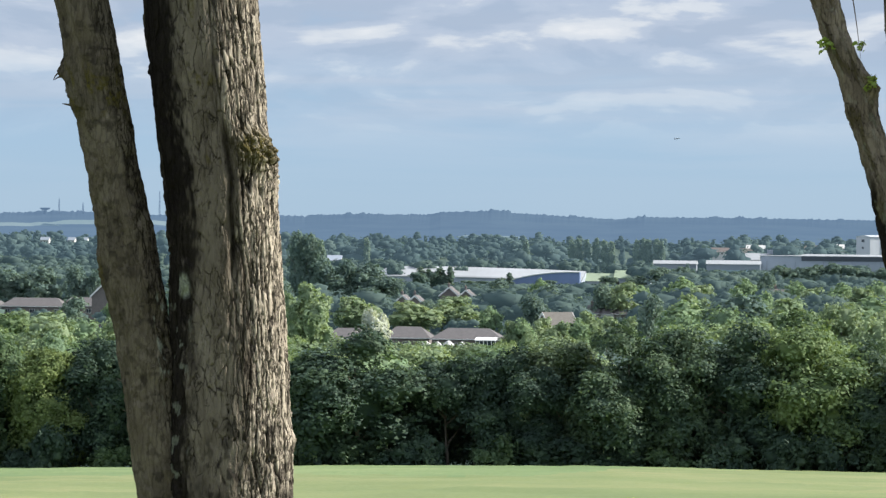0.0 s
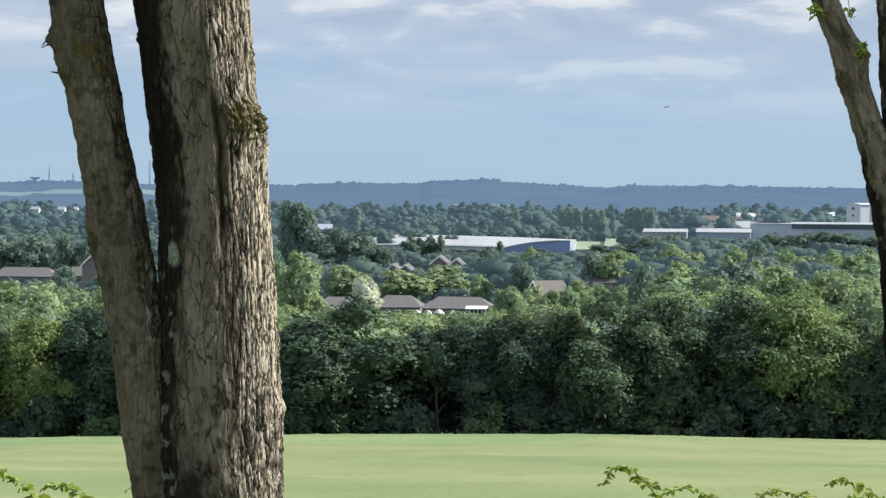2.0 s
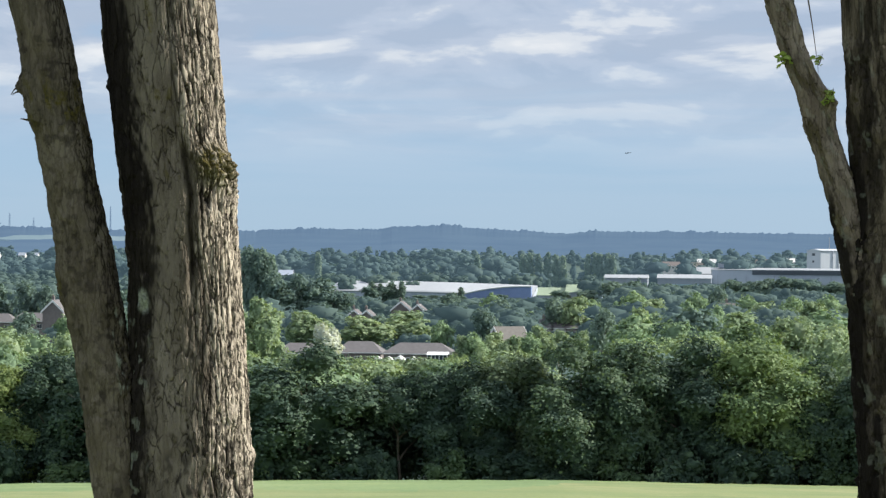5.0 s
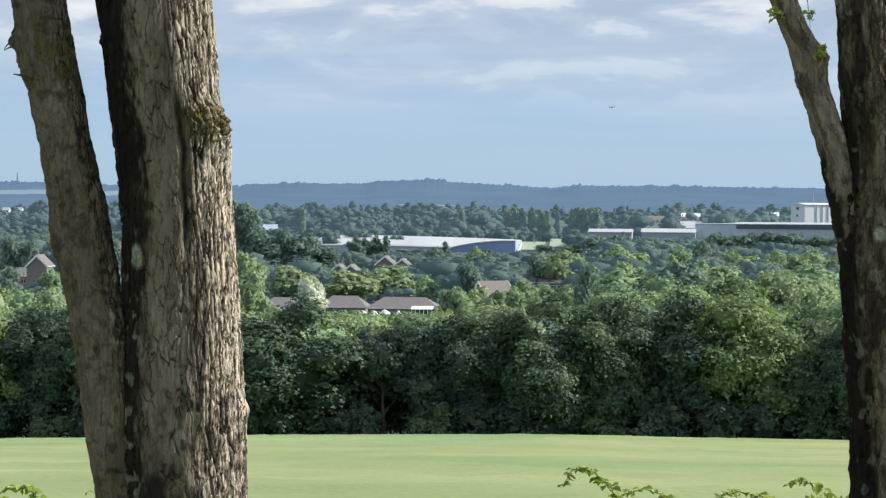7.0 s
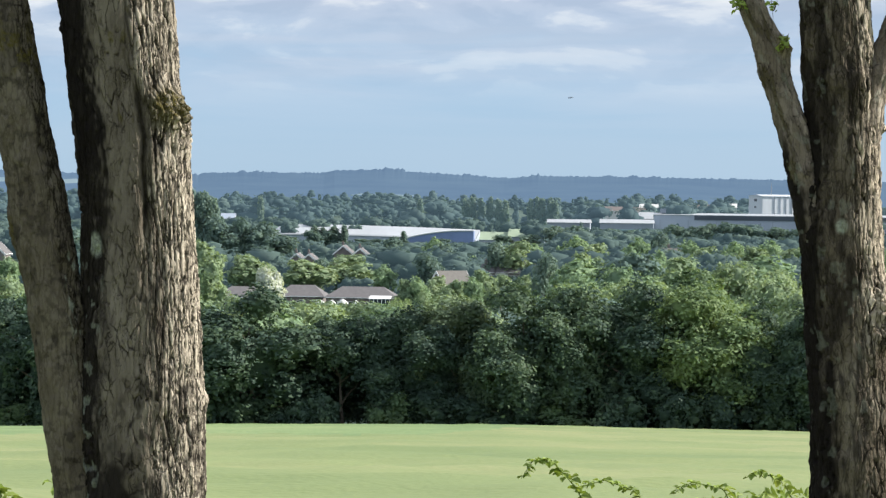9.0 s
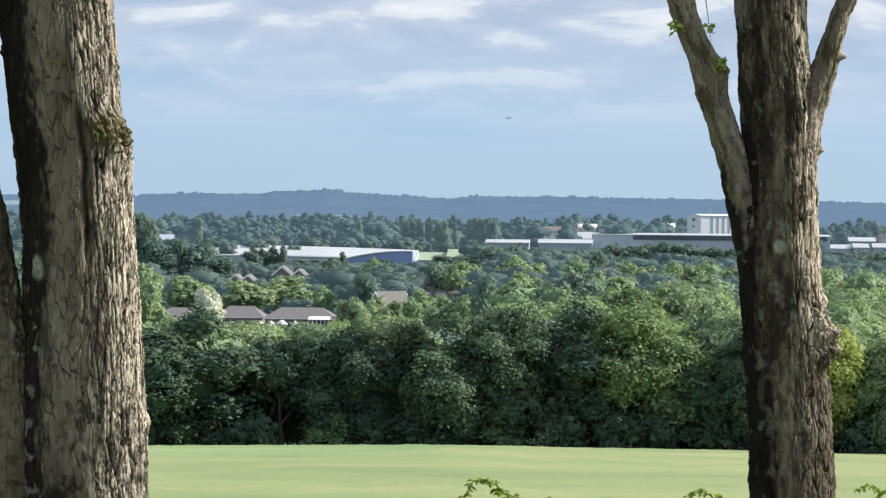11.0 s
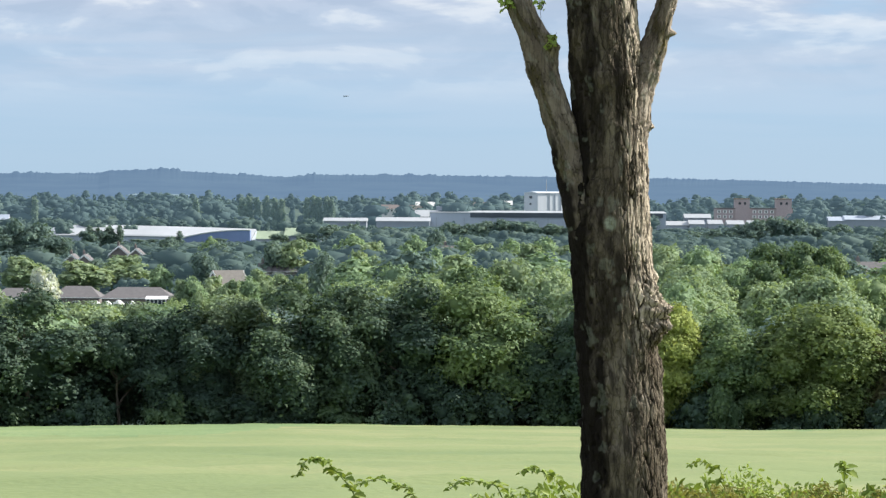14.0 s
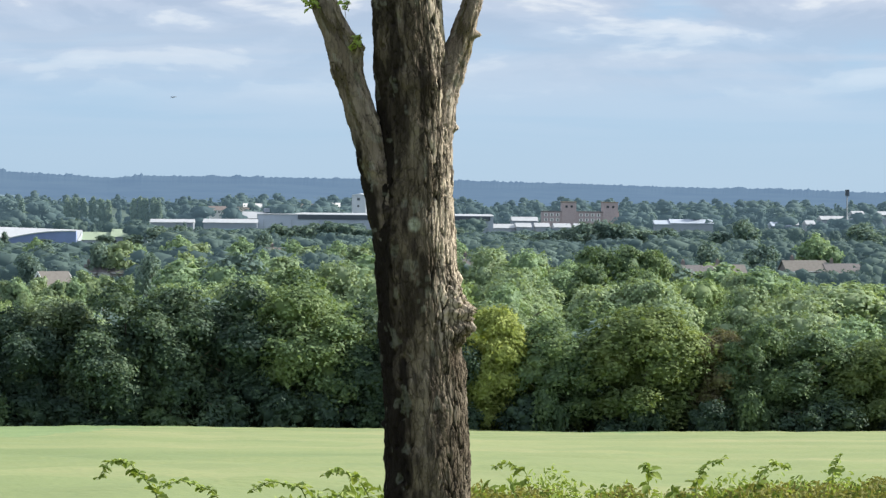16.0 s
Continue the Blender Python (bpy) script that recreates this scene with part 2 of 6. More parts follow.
# ---------------------------------------------------------------- ground
SLOPE_Y = [-400, -60, 0, 13, 30, 220, 236, 330, 600, 900, 1500, 1900, 2300, 2700, 3400, 4000, 4600]
SLOPE_Z = [4.0, 2.2, 0.0, -0.5, -2.0, -16.85, -17.8, -21.0, -24.2, -27.0, -29.2, -28.8, -27.5, -25.5, -21.0, -21.0, -21.0]
SIDE_X = [-75, -59, -35, -25, -12, 8, 21, 46, 70]
SIDE_Z = [-1.5, -0.95, -0.28, -0.08, 0.09, 0.0, -0.2, 0.0, 0.1]


def land(x, y):
    """Height of the ground."""
    x, y = np.asarray(x, float), np.asarray(y, float)
    z = np.interp(y, SLOPE_Y, SLOPE_Z)
    side = np.interp(x * 220 / np.maximum(y, 60), SIDE_X, SIDE_Z)
    return z + side * np.interp(y, [20, 220, 320, 420], [0, 1, 1, 0])


def build_ground():
    ys = np.concatenate([np.linspace(-400, -40, 12), np.linspace(-30, 40, 36), np.linspace(45, 340, 60), np.geomspace(350, 4900, 70)])
    cols = np.linspace(-1, 1, 121)
    half = 70 + 0.55 * np.abs(ys)
    X = cols[None] * half[:, None]
    Y = np.repeat(ys[:, None], len(cols), 1)
    Z = land(X, Y) + 0.05 * fbm(X / 3, Y / 3, X * 0, 2)
    i = np.arange(len(ys) * len(cols)).reshape(len(ys), len(cols))
    F = np.stack([i[:-1, :-1], i[:-1, 1:], i[1:, 1:], i[1:, :-1]], -1).reshape(-1, 4)
    me = np_mesh("ground", np.stack([X, Y, Z], -1).reshape(-1, 3), F, True)
    me.materials.append(GRASS)
    me.materials.append(VALLEY_GREEN)
    rows = np.repeat((ys[:-1] > 225).astype(np.int32), len(cols) - 1)
    me.polygons.foreach_set("material_index", rows)
    tagged(new("ground", me), "rough grassy hillside falling to a wide valley", "ground", kind="structure")
    # the crop: a raised sheet with wind-combed waves, from behind the bank to the hedgerow
    ys = np.concatenate([np.linspace(15.5, 120, 140), np.linspace(120.7, 221, 150)])
    cols = np.linspace(-1, 1, 181)
    X = cols[None] * (20 + 0.36 * ys)[:, None]
    Y = np.repeat(ys[:, None], len(cols), 1)
    wave = 0.065 * fbm(X / 5, Y / 3.5, X * 0, 3, 5) + 0.05 * fbm(X / 1.3, Y / 0.9, X * 0, 2, 9)
    tram = np.zeros_like(X)
    for off in (166.0, 169.5):
        tram -= 0.5 * np.exp(-((Y - off - 0.02 * X) / 0.7) ** 2) * smooth(-36, -26, X) * smooth(-12, -20, X)
    Z = land(X, Y) + 0.03 + 0.52 * smooth(15, 30, Y) + wave * smooth(14, 30, Y) + tram
    i = np.arange(X.size).reshape(X.shape)
    F = np.stack([i[:-1, :-1], i[:-1, 1:], i[1:, 1:], i[1:, :-1]], -1).reshape(-1, 4)
    me = np_mesh("barley_field", np.stack([X, Y, Z], -1).reshape(-1, 3), F, True)
    me.materials.append(CROP)
    me.materials.append(HEADLAND)
    # the greener headland along the far side
    rise = (Z - EYE) / Y
    far = rise[-1:] - 0.0041 * smooth(-0.035, -0.10, X / Y) + 0.00012 * fbm(X / 6, Y / 60, X * 0, 2, 8)
    me.polygons.foreach_set("material_index", (rise > far)[:-1, :-1].astype(np.int32).ravel())
    tagged(new("barley_field", me), "pale green field of young barley rippled by wind", "field", kind="structure")


build_ground()


# ---------------------------------------------------------------- trees of the hedgerow and the valley
def ball(rings, segs):
    th = np.linspace(0, math.pi, rings + 1)
    ph = np.linspace(0, 2 * math.pi, segs, endpoint=False)
    V = np.stack([np.outer(np.sin(th), np.cos(ph)), np.outer(np.sin(th), np.sin(ph)), np.outer(np.cos(th), np.ones(segs))], -1).reshape(-1, 3)
    i = np.arange((rings + 1) * segs).reshape(rings + 1, segs)
    F = np.stack([i[:-1], i[1:], np.roll(i[1:], -1, 1), np.roll(i[:-1], -1, 1)], -1).reshape(-1, 4)
    return V, F


def crown_arrays(seed, height, radius, low, leaves, size, lobes=16, shape="round", per=24, pad=3.0, lobe=(0.26, 0.46), fine=2, uneven=0.34):
    """A crown of billows: knobbly lobes, thickly set with flat drooping pads of leaves that leave dark gaps between them."""
    r = np.random.RandomState(seed)
    mid, half = height * (1 + low) / 2, height * (1 - low) / 2
    C, Rl = [], []
    for k in range(lobes):
        d = r.normal(size=3)
        d /= np.linalg.norm(d)
        s = r.uniform(*lobe)
        reach = (1.0 - s) * r.uniform(0.72, 1.02)
        taper = (0.30 + 0.70 * (1 - (d[2] + 1) / 2)) if shape == "cone" else 1.0
        C.append((d[0] * radius * reach * taper, d[1] * radius * reach * taper, mid + d[2] * (half - s * radius * 0.8)))
        Rl.append(radius * s * (0.5 + 0.5 * taper))
    C, Rl = np.array(C), np.array(Rl)
    C, Rl = np.concatenate([C, [(0, 0, mid - half * 0.1)]]), np.append(Rl, radius * 0.50)
    tall = np.append(np.full(lobes, 0.88 if shape == "round" else 1.4), half * 0.62 / (radius * 0.50))
    Vs, Fs, n = [], [], 0
    bv, bf = ball(3 + fine, 5 + 2 * fine)
    cores = [(c, np.array([q, q, q * tt]) * (0.66 if fine else 0.86)) for c, q, tt in zip(C, Rl, tall)]
    for k, (c, q) in enumerate(cores):
        lump = 1 + 0.24 * fbm(bv[:, 0] * 2.1 + k * 5.3, bv[:, 1] * 2.1, bv[:, 2] * 2.1, 2, seed) + 0.09 * r.uniform(-1, 1, len(bv))
        v = bv * q * lump[:, None] + c
        Vs.append(v), Fs.append(bf + n)
        n += len(v)
    pads = max(20, leaves // per)
    li = r.choice(len(C), pads * 3, p=Rl ** 2 / np.sum(Rl ** 2))
    d = r.normal(size=(pads * 3, 3))
    d[:, 2] += 0.25
    d /= np.linalg.norm(d, axis=1)[:, None]
    swell = 1 + uneven * fbm(d[:, 0] * 1.9 + li * 7.1, d[:, 1] * 1.9, d[:, 2] * 1.9, 3, seed)
    pos = C[li] + d * (Rl[li] * swell)[:, None] * r.uniform(0.70, 1.14, (len(li), 1)) * np.stack([li * 0 + 1, li * 0 + 1, tall[li]], 1)
    deep = np.min(np.linalg.norm((pos[:, None] - C[None]) / (Rl[:, None] * np.stack([tall * 0 + 1, tall * 0 + 1, tall], 1))[None], axis=2) + 9 * (np.arange(len(C))[None] == li[:, None]), axis=1)
    keep = np.flatnonzero((deep > 0.74) & (pos[:, 2] > max(0.0, height * low * 0.8)))[:pads]
    pos, d = pos[keep], d[keep]
    per = max(3, int(leaves / max(1, len(pos))))
    up = d * 0.75 + (0, 0, 0.65) + 0.25 * r.normal(size=d.shape)
    up /= np.linalg.norm(up, axis=1)[:, None]
    e1 = np.cross(up, r.normal(size=d.shape))
    e1 /= np.linalg.norm(e1, axis=1)[:, None] + 1e-9
    e2 = np.cross(up, e1)
    wide = size * pad * r.uniform(0.55, 1.35, len(pos))
    U, E1, E2, W = (q.repeat(per, 0) for q in (up, e1, e2, wide))
    a, b = r.normal(size=len(W)) * 0.85, r.normal(size=len(W)) * 0.42
    sag = -0.42 * (a * a + b * b) + 0.22 * r.normal(size=len(W))
    p = pos.repeat(per, 0) + (E1 * a[:, None] + E2 * b[:, None] + U * sag[:, None]) * W[:, None]
    nrm = U + 0.55 * (E1 * a[:, None] + E2 * b[:, None]) + 0.42 * r.normal(size=p.shape)
    nrm /= np.linalg.norm(nrm, axis=1)[:, None]
    t = np.cross(nrm, r.normal(size=p.shape))
    t /= np.linalg.norm(t, axis=1)[:, None] + 1e-9
    b = np.cross(nrm, t)
    s = size * r.uniform(0.6, 1.35, (len(p), 1))
    three = np.stack([p - t * s * 0.6 - b * s * 0.35, p + t * s * 0.6 - b * s * 0.35, p + b * s * 0.65], 1).reshape(-1, 3)
    return np.concatenate(Vs + [three]), [np.concatenate(Fs), np.arange(len(three)).reshape(-1, 3) + n]


def tube(path, radii, segs=8):
    """A tapered tube along a path."""
    P = np.asarray(path, float)
    T = np.gradient(P, axis=0)
    T /= np.linalg.norm(T, axis=1)[:, None] + 1e-9
    ref = np.array([0.0, 1.0, 0.0]) if abs(T[0][1]) < 0.8 else np.array([1.0, 0.0, 0.0])
    A = np.cross(T, ref)
    A /= np.linalg.norm(A, axis=1)[:, None] + 1e-9
    B = np.cross(T, A)
    ph = np.linspace(0, 2 * math.pi, segs, endpoint=False)
    V = P[:, None] + np.asarray(radii)[:, None, None] * (np.cos(ph)[None, :, None] * A[:, None] + np.sin(ph)[None, :, None] * B[:, None])
    i = np.arange(len(P) * segs).reshape(len(P), segs)
    F = np.stack([i[:-1], np.roll(i[:-1], -1, 1), np.roll(i[1:], -1, 1), i[1:]], -1).reshape(-1, 4)
    return V.reshape(-1, 3), F


def join(pieces):
    Vs, Fs, n = [], [], 0
    for v, f in pieces:
        Vs.append(v), Fs.append(np.asarray(f) + n)
        n += len(v)
    return np.concatenate(Vs), np.concatenate(Fs)


def trunk_arrays(seed, height, radius):
    """A trunk with a handful of rising limbs."""
    r = np.random.RandomState(seed)
    h = np.linspace(0, 1, 9)
    sway = np.stack([0.12 * np.sin(h * 3 + seed), 0.12 * np.cos(h * 2.3 + seed), h * height * 0.75], 1) * np.array([radius * 0.5, radius * 0.5, 1])
    pieces = [tube(sway, height * (0.015 - 0.011 * h) * (1 + 0.4 * np.exp(-h * 14)), 8)]
    for k in range(6):
        a, z = r.uniform(0, 6.28), r.uniform(0.22, 0.6)
        j = np.linspace(0, 1, 5)
        start = np.array([np.interp(z, h * 0.75, sway[:, c]) for c in range(3)])
        reach = radius * r.uniform(0.5, 0.8)
        limb = start + np.stack([np.cos(a) * reach * j, np.sin(a) * reach * j, height * 0.2 * j ** 0.8], 1)
        pieces.append(tube(limb, height * (0.010 - 0.008 * j), 6))
    return join(pieces)


KINDS = {}


def tree_kind(name, label, seed, height, radius, low, leaves, size, leaf, lobes=16, shape="round", lobe=(0.26, 0.46), per=24, pad=3.0, fine=2, uneven=0.34):
    """Meshes of one kind of tree, made once."""
    cv, cf = crown_arrays(seed, height, radius, low, leaves, size, lobes, shape, per, pad, lobe, fine, uneven)
    crown = np_mesh("crown", cv, cf)
    crown.materials.append(leaf)
    tv, tf = trunk_arrays(seed, height, radius)
    trunk = np_mesh("trunk", tv, tf, True)
    trunk.materials.append(TRUNK_FAR)
    KINDS[name] = (crown, trunk, height, radius, label)


def plant(kind, x, y, height, width, turn, name="tree", group="", label=""):
    crown, trunk, h, rad, lab = KINDS[kind]
    sx, sz = width / (2 * rad), height / h
    m = Matrix.LocRotScale((x, y, float(land(x, y)) - 0.15), Euler((0, 0, turn)), (sx, sx, sz))
    ob = empty(name, m, label or lab, "tree", group)
    part("trunk", trunk, None, ob)
    part("crown", crown, None, ob)
    return ob


def by_sight(side, rise, dist):
    """Height over the ground of a thing at that distance whose top lies at rise (tangent) and side (tangent)."""
    return side * dist, dist, EYE + rise * dist - float(land(side * dist, dist))


for nm, lab, sd, leaf in (("oak", "dense dark green oak with a rounded crown", 11, LEAF_OAK), ("oak_b", "dark green broadleaf tree with a clumped crown", 12, LEAF_OAK),
                          ("ash", "mid-green broadleaf tree with a billowing crown", 13, LEAF_ASH), ("ash_b", "leafy green tree with an uneven crown", 14, LEAF_ASH),
                          ("olive", "olive-green tree with a loose feathery crown", 15, LEAF_OLIVE), ("lime", "bright yellow-green tree catching the sun", 16, LEAF_LIME),
                          ("soft", "pale olive-green hedgerow tree with a domed crown", 19, LEAF_OLIVE_PALE), ("copper", "copper-tinged tree with sparse leaves", 17, LEAF_COPPER)):
    tree_kind(nm, lab, sd, 12.0, 4.6, 0.04, 25000, 0.205, leaf, lobes=26, lobe=(0.20, 0.46), per=20, pad=2.7)
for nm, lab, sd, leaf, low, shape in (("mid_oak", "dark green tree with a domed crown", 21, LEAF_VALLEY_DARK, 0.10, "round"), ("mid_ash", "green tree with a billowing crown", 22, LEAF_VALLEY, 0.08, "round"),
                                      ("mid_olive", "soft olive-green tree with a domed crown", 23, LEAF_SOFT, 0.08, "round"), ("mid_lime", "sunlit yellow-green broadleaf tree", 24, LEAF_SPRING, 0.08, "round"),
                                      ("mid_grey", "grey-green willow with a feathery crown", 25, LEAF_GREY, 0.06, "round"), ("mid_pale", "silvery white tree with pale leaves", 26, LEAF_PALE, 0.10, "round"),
                                      ("poplar", "tall narrow poplar tinted blue-green for haze", 28, LEAF_POPLAR, 0.03, "cone"), ("mid_cone", "narrow dark green conifer", 27, LEAF_VALLEY_DARK, 0.05, "cone")):
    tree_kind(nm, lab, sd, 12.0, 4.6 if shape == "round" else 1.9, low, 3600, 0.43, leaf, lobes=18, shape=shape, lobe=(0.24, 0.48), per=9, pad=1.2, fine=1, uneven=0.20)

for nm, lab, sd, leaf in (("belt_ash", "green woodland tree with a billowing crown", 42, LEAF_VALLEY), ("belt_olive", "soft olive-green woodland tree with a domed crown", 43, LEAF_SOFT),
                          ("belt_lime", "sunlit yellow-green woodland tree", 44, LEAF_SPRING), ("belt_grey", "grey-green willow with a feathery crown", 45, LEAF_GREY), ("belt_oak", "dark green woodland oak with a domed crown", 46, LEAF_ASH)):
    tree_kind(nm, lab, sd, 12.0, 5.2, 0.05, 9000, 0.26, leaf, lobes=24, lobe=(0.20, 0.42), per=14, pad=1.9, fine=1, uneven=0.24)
tree_kind("open", "slender hedgerow tree with bare stems below", 18, 10.0, 3.6, 0.46, 14000, 0.17, LEAF_OAK, lobes=16, lobe=(0.22, 0.44), pad=2.9)
# hedgerow at the foot of the field: side (tangent), top (tangent), width in metres, kind
HEDGE = [(-0.300, -0.036, 9, "oak"), (-0.276, -0.040, 8, "ash"), (-0.2527, -0.0436, 6.5, "soft"), (-0.2357, -0.0400, 7.5, "oak"), (-0.216, -0.039, 8, "oak_b"), (-0.196, -0.038, 8, "oak"),
         (-0.172, -0.0385, 7.5, "ash_b"), (-0.1450, -0.0362, 10.5, "oak_b"), (-0.1135, -0.0440, 6, "open"), (-0.1040, -0.0432, 6, "open"), (-0.090, -0.0415, 7.5, "oak_b"), (-0.0720, -0.0380, 8, "olive"), (-0.0530, -0.0336, 8.5, "oak_b"),
         (-0.0330, -0.0338, 8, "oak"), (-0.0120, -0.0328, 8.5, "oak_b"), (0.0110, -0.0312, 9, "ash"), (0.0310, -0.0385, 7, "oak_b"), (0.0500, -0.0375, 7.5, "oak"), (0.0725, -0.0400, 6.2, "lime"),
         (0.0920, -0.0432, 7.5, "ash_b"), (0.1240, -0.0390, 9.5, "soft"), (0.1510, -0.0478, 6, "copper"), (0.1640, -0.0442, 6, "ash"), (0.1810, -0.0470, 8, "ash_b"), (0.2060, -0.0492, 7.5, "soft"), (0.232, -0.046, 8, "oak")]
rnd = np.random.RandomState(4)
for s, v, wd, kd in HEDGE:
    x, y, h = by_sight(s, v, 224 + rnd.uniform(-1, 2) + (2.5 if kd == "open" else 0))
    plant(kd, x, y, h * 1.02, wd * 1.22, rnd.uniform(0, 6.28), "hedgerow_tree", "hedgerow trees")
for k, s in enumerate(np.arange(-0.305, 0.25, 0.0235)):      # the row behind
    near = min(HEDGE, key=lambda q: abs(q[0] - s))
    x, y, h = by_sight(s + rnd.uniform(-0.004, 0.004), near[1] - 0.0035, 231)
    plant(("mid_oak", "mid_ash", "mid_oak")[k % 3], x, y, h, rnd.uniform(8, 10), rnd.uniform(0, 6.28), "hedgerow_tree", "hedgerow trees")
# shrubs along the foot of the hedgerow
tree_kind("shrub", "low dark green hedge shrub", 31, 3.0, 2.0, 0.0, 2200, 0.18, LEAF_OAK, lobes=12, fine=1)
tree_kind("shrub_b", "low leafy green hedge shrub", 32, 3.0, 2.0, 0.0, 2200, 0.18, LEAF_ASH, lobes=12, fine=1)
for k in range(34):
    s = -0.30 + 0.0165 * k + rnd.uniform(-0.005, 0.005)
    if -0.120 < s < -0.100:
        continue
    plant("shrub" if k % 4 else "shrub_b", s * 221.8, 221.8 + rnd.uniform(-0.5, 1.2), rnd.uniform(2.2, 4.6), rnd.uniform(3.6, 5.5), rnd.uniform(0, 6.28), "shrub", "hedge shrubs")

for k in range(44):
    s = -0.31 + 0.0128 * k + rnd.uniform(-0.004, 0.004)
    plant("shrub", s * 229, 229 + rnd.uniform(-0.8, 0.8), rnd.uniform(3.0, 5.0), rnd.uniform(4.0, 5.5), rnd.uniform(0, 6.28), "shrub", "hedge shrubs")

# single trees of the valley: side, top (tangents), distance, width in metres, kind
VALLEY = [(-0.1420, -0.0279, 420, 6.4, "mid_pale"), (-0.1375, -0.0292, 424, 5.0, "mid_pale"), (-0.1615, -0.0190, 500, 10.0, "mid_grey"), (-0.1690, -0.0225, 520, 7, "mid_grey"), (-0.1463, -0.0232, 650, 13, "mid_olive"),
          (-0.1110, -0.0228, 690, 16, "mid_olive"), (-0.1270, -0.0247, 680, 15, "mid_olive"), (-0.0995, -0.0262, 660, 6.5, "mid_ash"), (-0.0857, -0.0222, 660, 8.5, "mid_oak"),
          (-0.0655, -0.0277, 560, 8.0, "mid_grey"), (-0.0444, -0.0217, 560, 6.8, "mid_oak"), (-0.0330, -0.0212, 540, 8.5, "mid_grey"), (-0.0250, -0.0228, 500, 8.0, "mid_grey"),
          (-0.0945, -0.0350, 380, 5.0, "mid_lime"), (-0.0870, -0.0352, 372, 4.5, "mid_olive"), (-0.1680, -0.0345, 390, 5.5, "mid_lime"), (-0.0740, -0.0255, 760, 9.5, "mid_olive"),
          (-0.0560, -0.0192, 980, 10, "mid_oak"), (-0.0640, -0.0198, 900, 9, "mid_grey"), (-0.0480, -0.0185, 1000, 10, "mid_ash"), (-0.0730, -0.0195, 880, 9, "mid_oak"),
          (-0.0150, -0.0185, 700, 9, "mid_ash"), (-0.0050, -0.0200, 600, 9, "mid_ash"), (-0.2540, -0.0215, 800, 9, "mid_oak"), (-0.2480, -0.0200, 860, 8, "mid_oak"), (-0.2640, -0.0190, 900, 12, "mid_oak"),
          (-0.1560, -0.0128, 1150, 6, "mid_cone"), (-0.1500, -0.0150, 1120, 6, "mid_cone"), (-0.1165, -0.0142, 1400, 5, "mid_cone"), (-0.1205, -0.0152, 1400, 13, "mid_oak"), (-0.1255, -0.0153, 1380, 11, "mid_oak"),
          (-0.0810, -0.0296, 540, 7, "mid_olive"), (-0.0705, -0.0298, 540, 6, "mid_ash"), (-0.0760, -0.0308, 520, 6, "mid_olive"), (-0.0885, -0.0300, 530, 6, "mid_ash"), (-0.0930, -0.0308, 530, 5, "mid_olive"), (-0.0600, -0.0290, 620, 7, "mid_olive"), (-0.0520, -0.0292, 600, 6, "mid_grey"),
          (-0.1350, -0.0252, 800, 8, "mid_oak"), (-0.1285, -0.0256, 790, 8, "mid_grey"), (-0.1215, -0.0248, 800, 8, "mid_oak"), (-0.1150, -0.0232, 820, 8, "mid_ash"), (-0.1075, -0.0236, 830, 8, "mid_oak"), (-0.1020, -0.0225, 830, 8, "mid_oak"),
          (-0.2450, -0.0250, 680, 8, "mid_oak"), (-0.2310, -0.0255, 680, 7, "mid_ash"), (-0.1820, -0.0220, 600, 8, "mid_oak"), (-0.2000, -0.0240, 560, 8, "mid_ash"), (-0.2120, -0.0230, 640, 9, "mid_oak")]
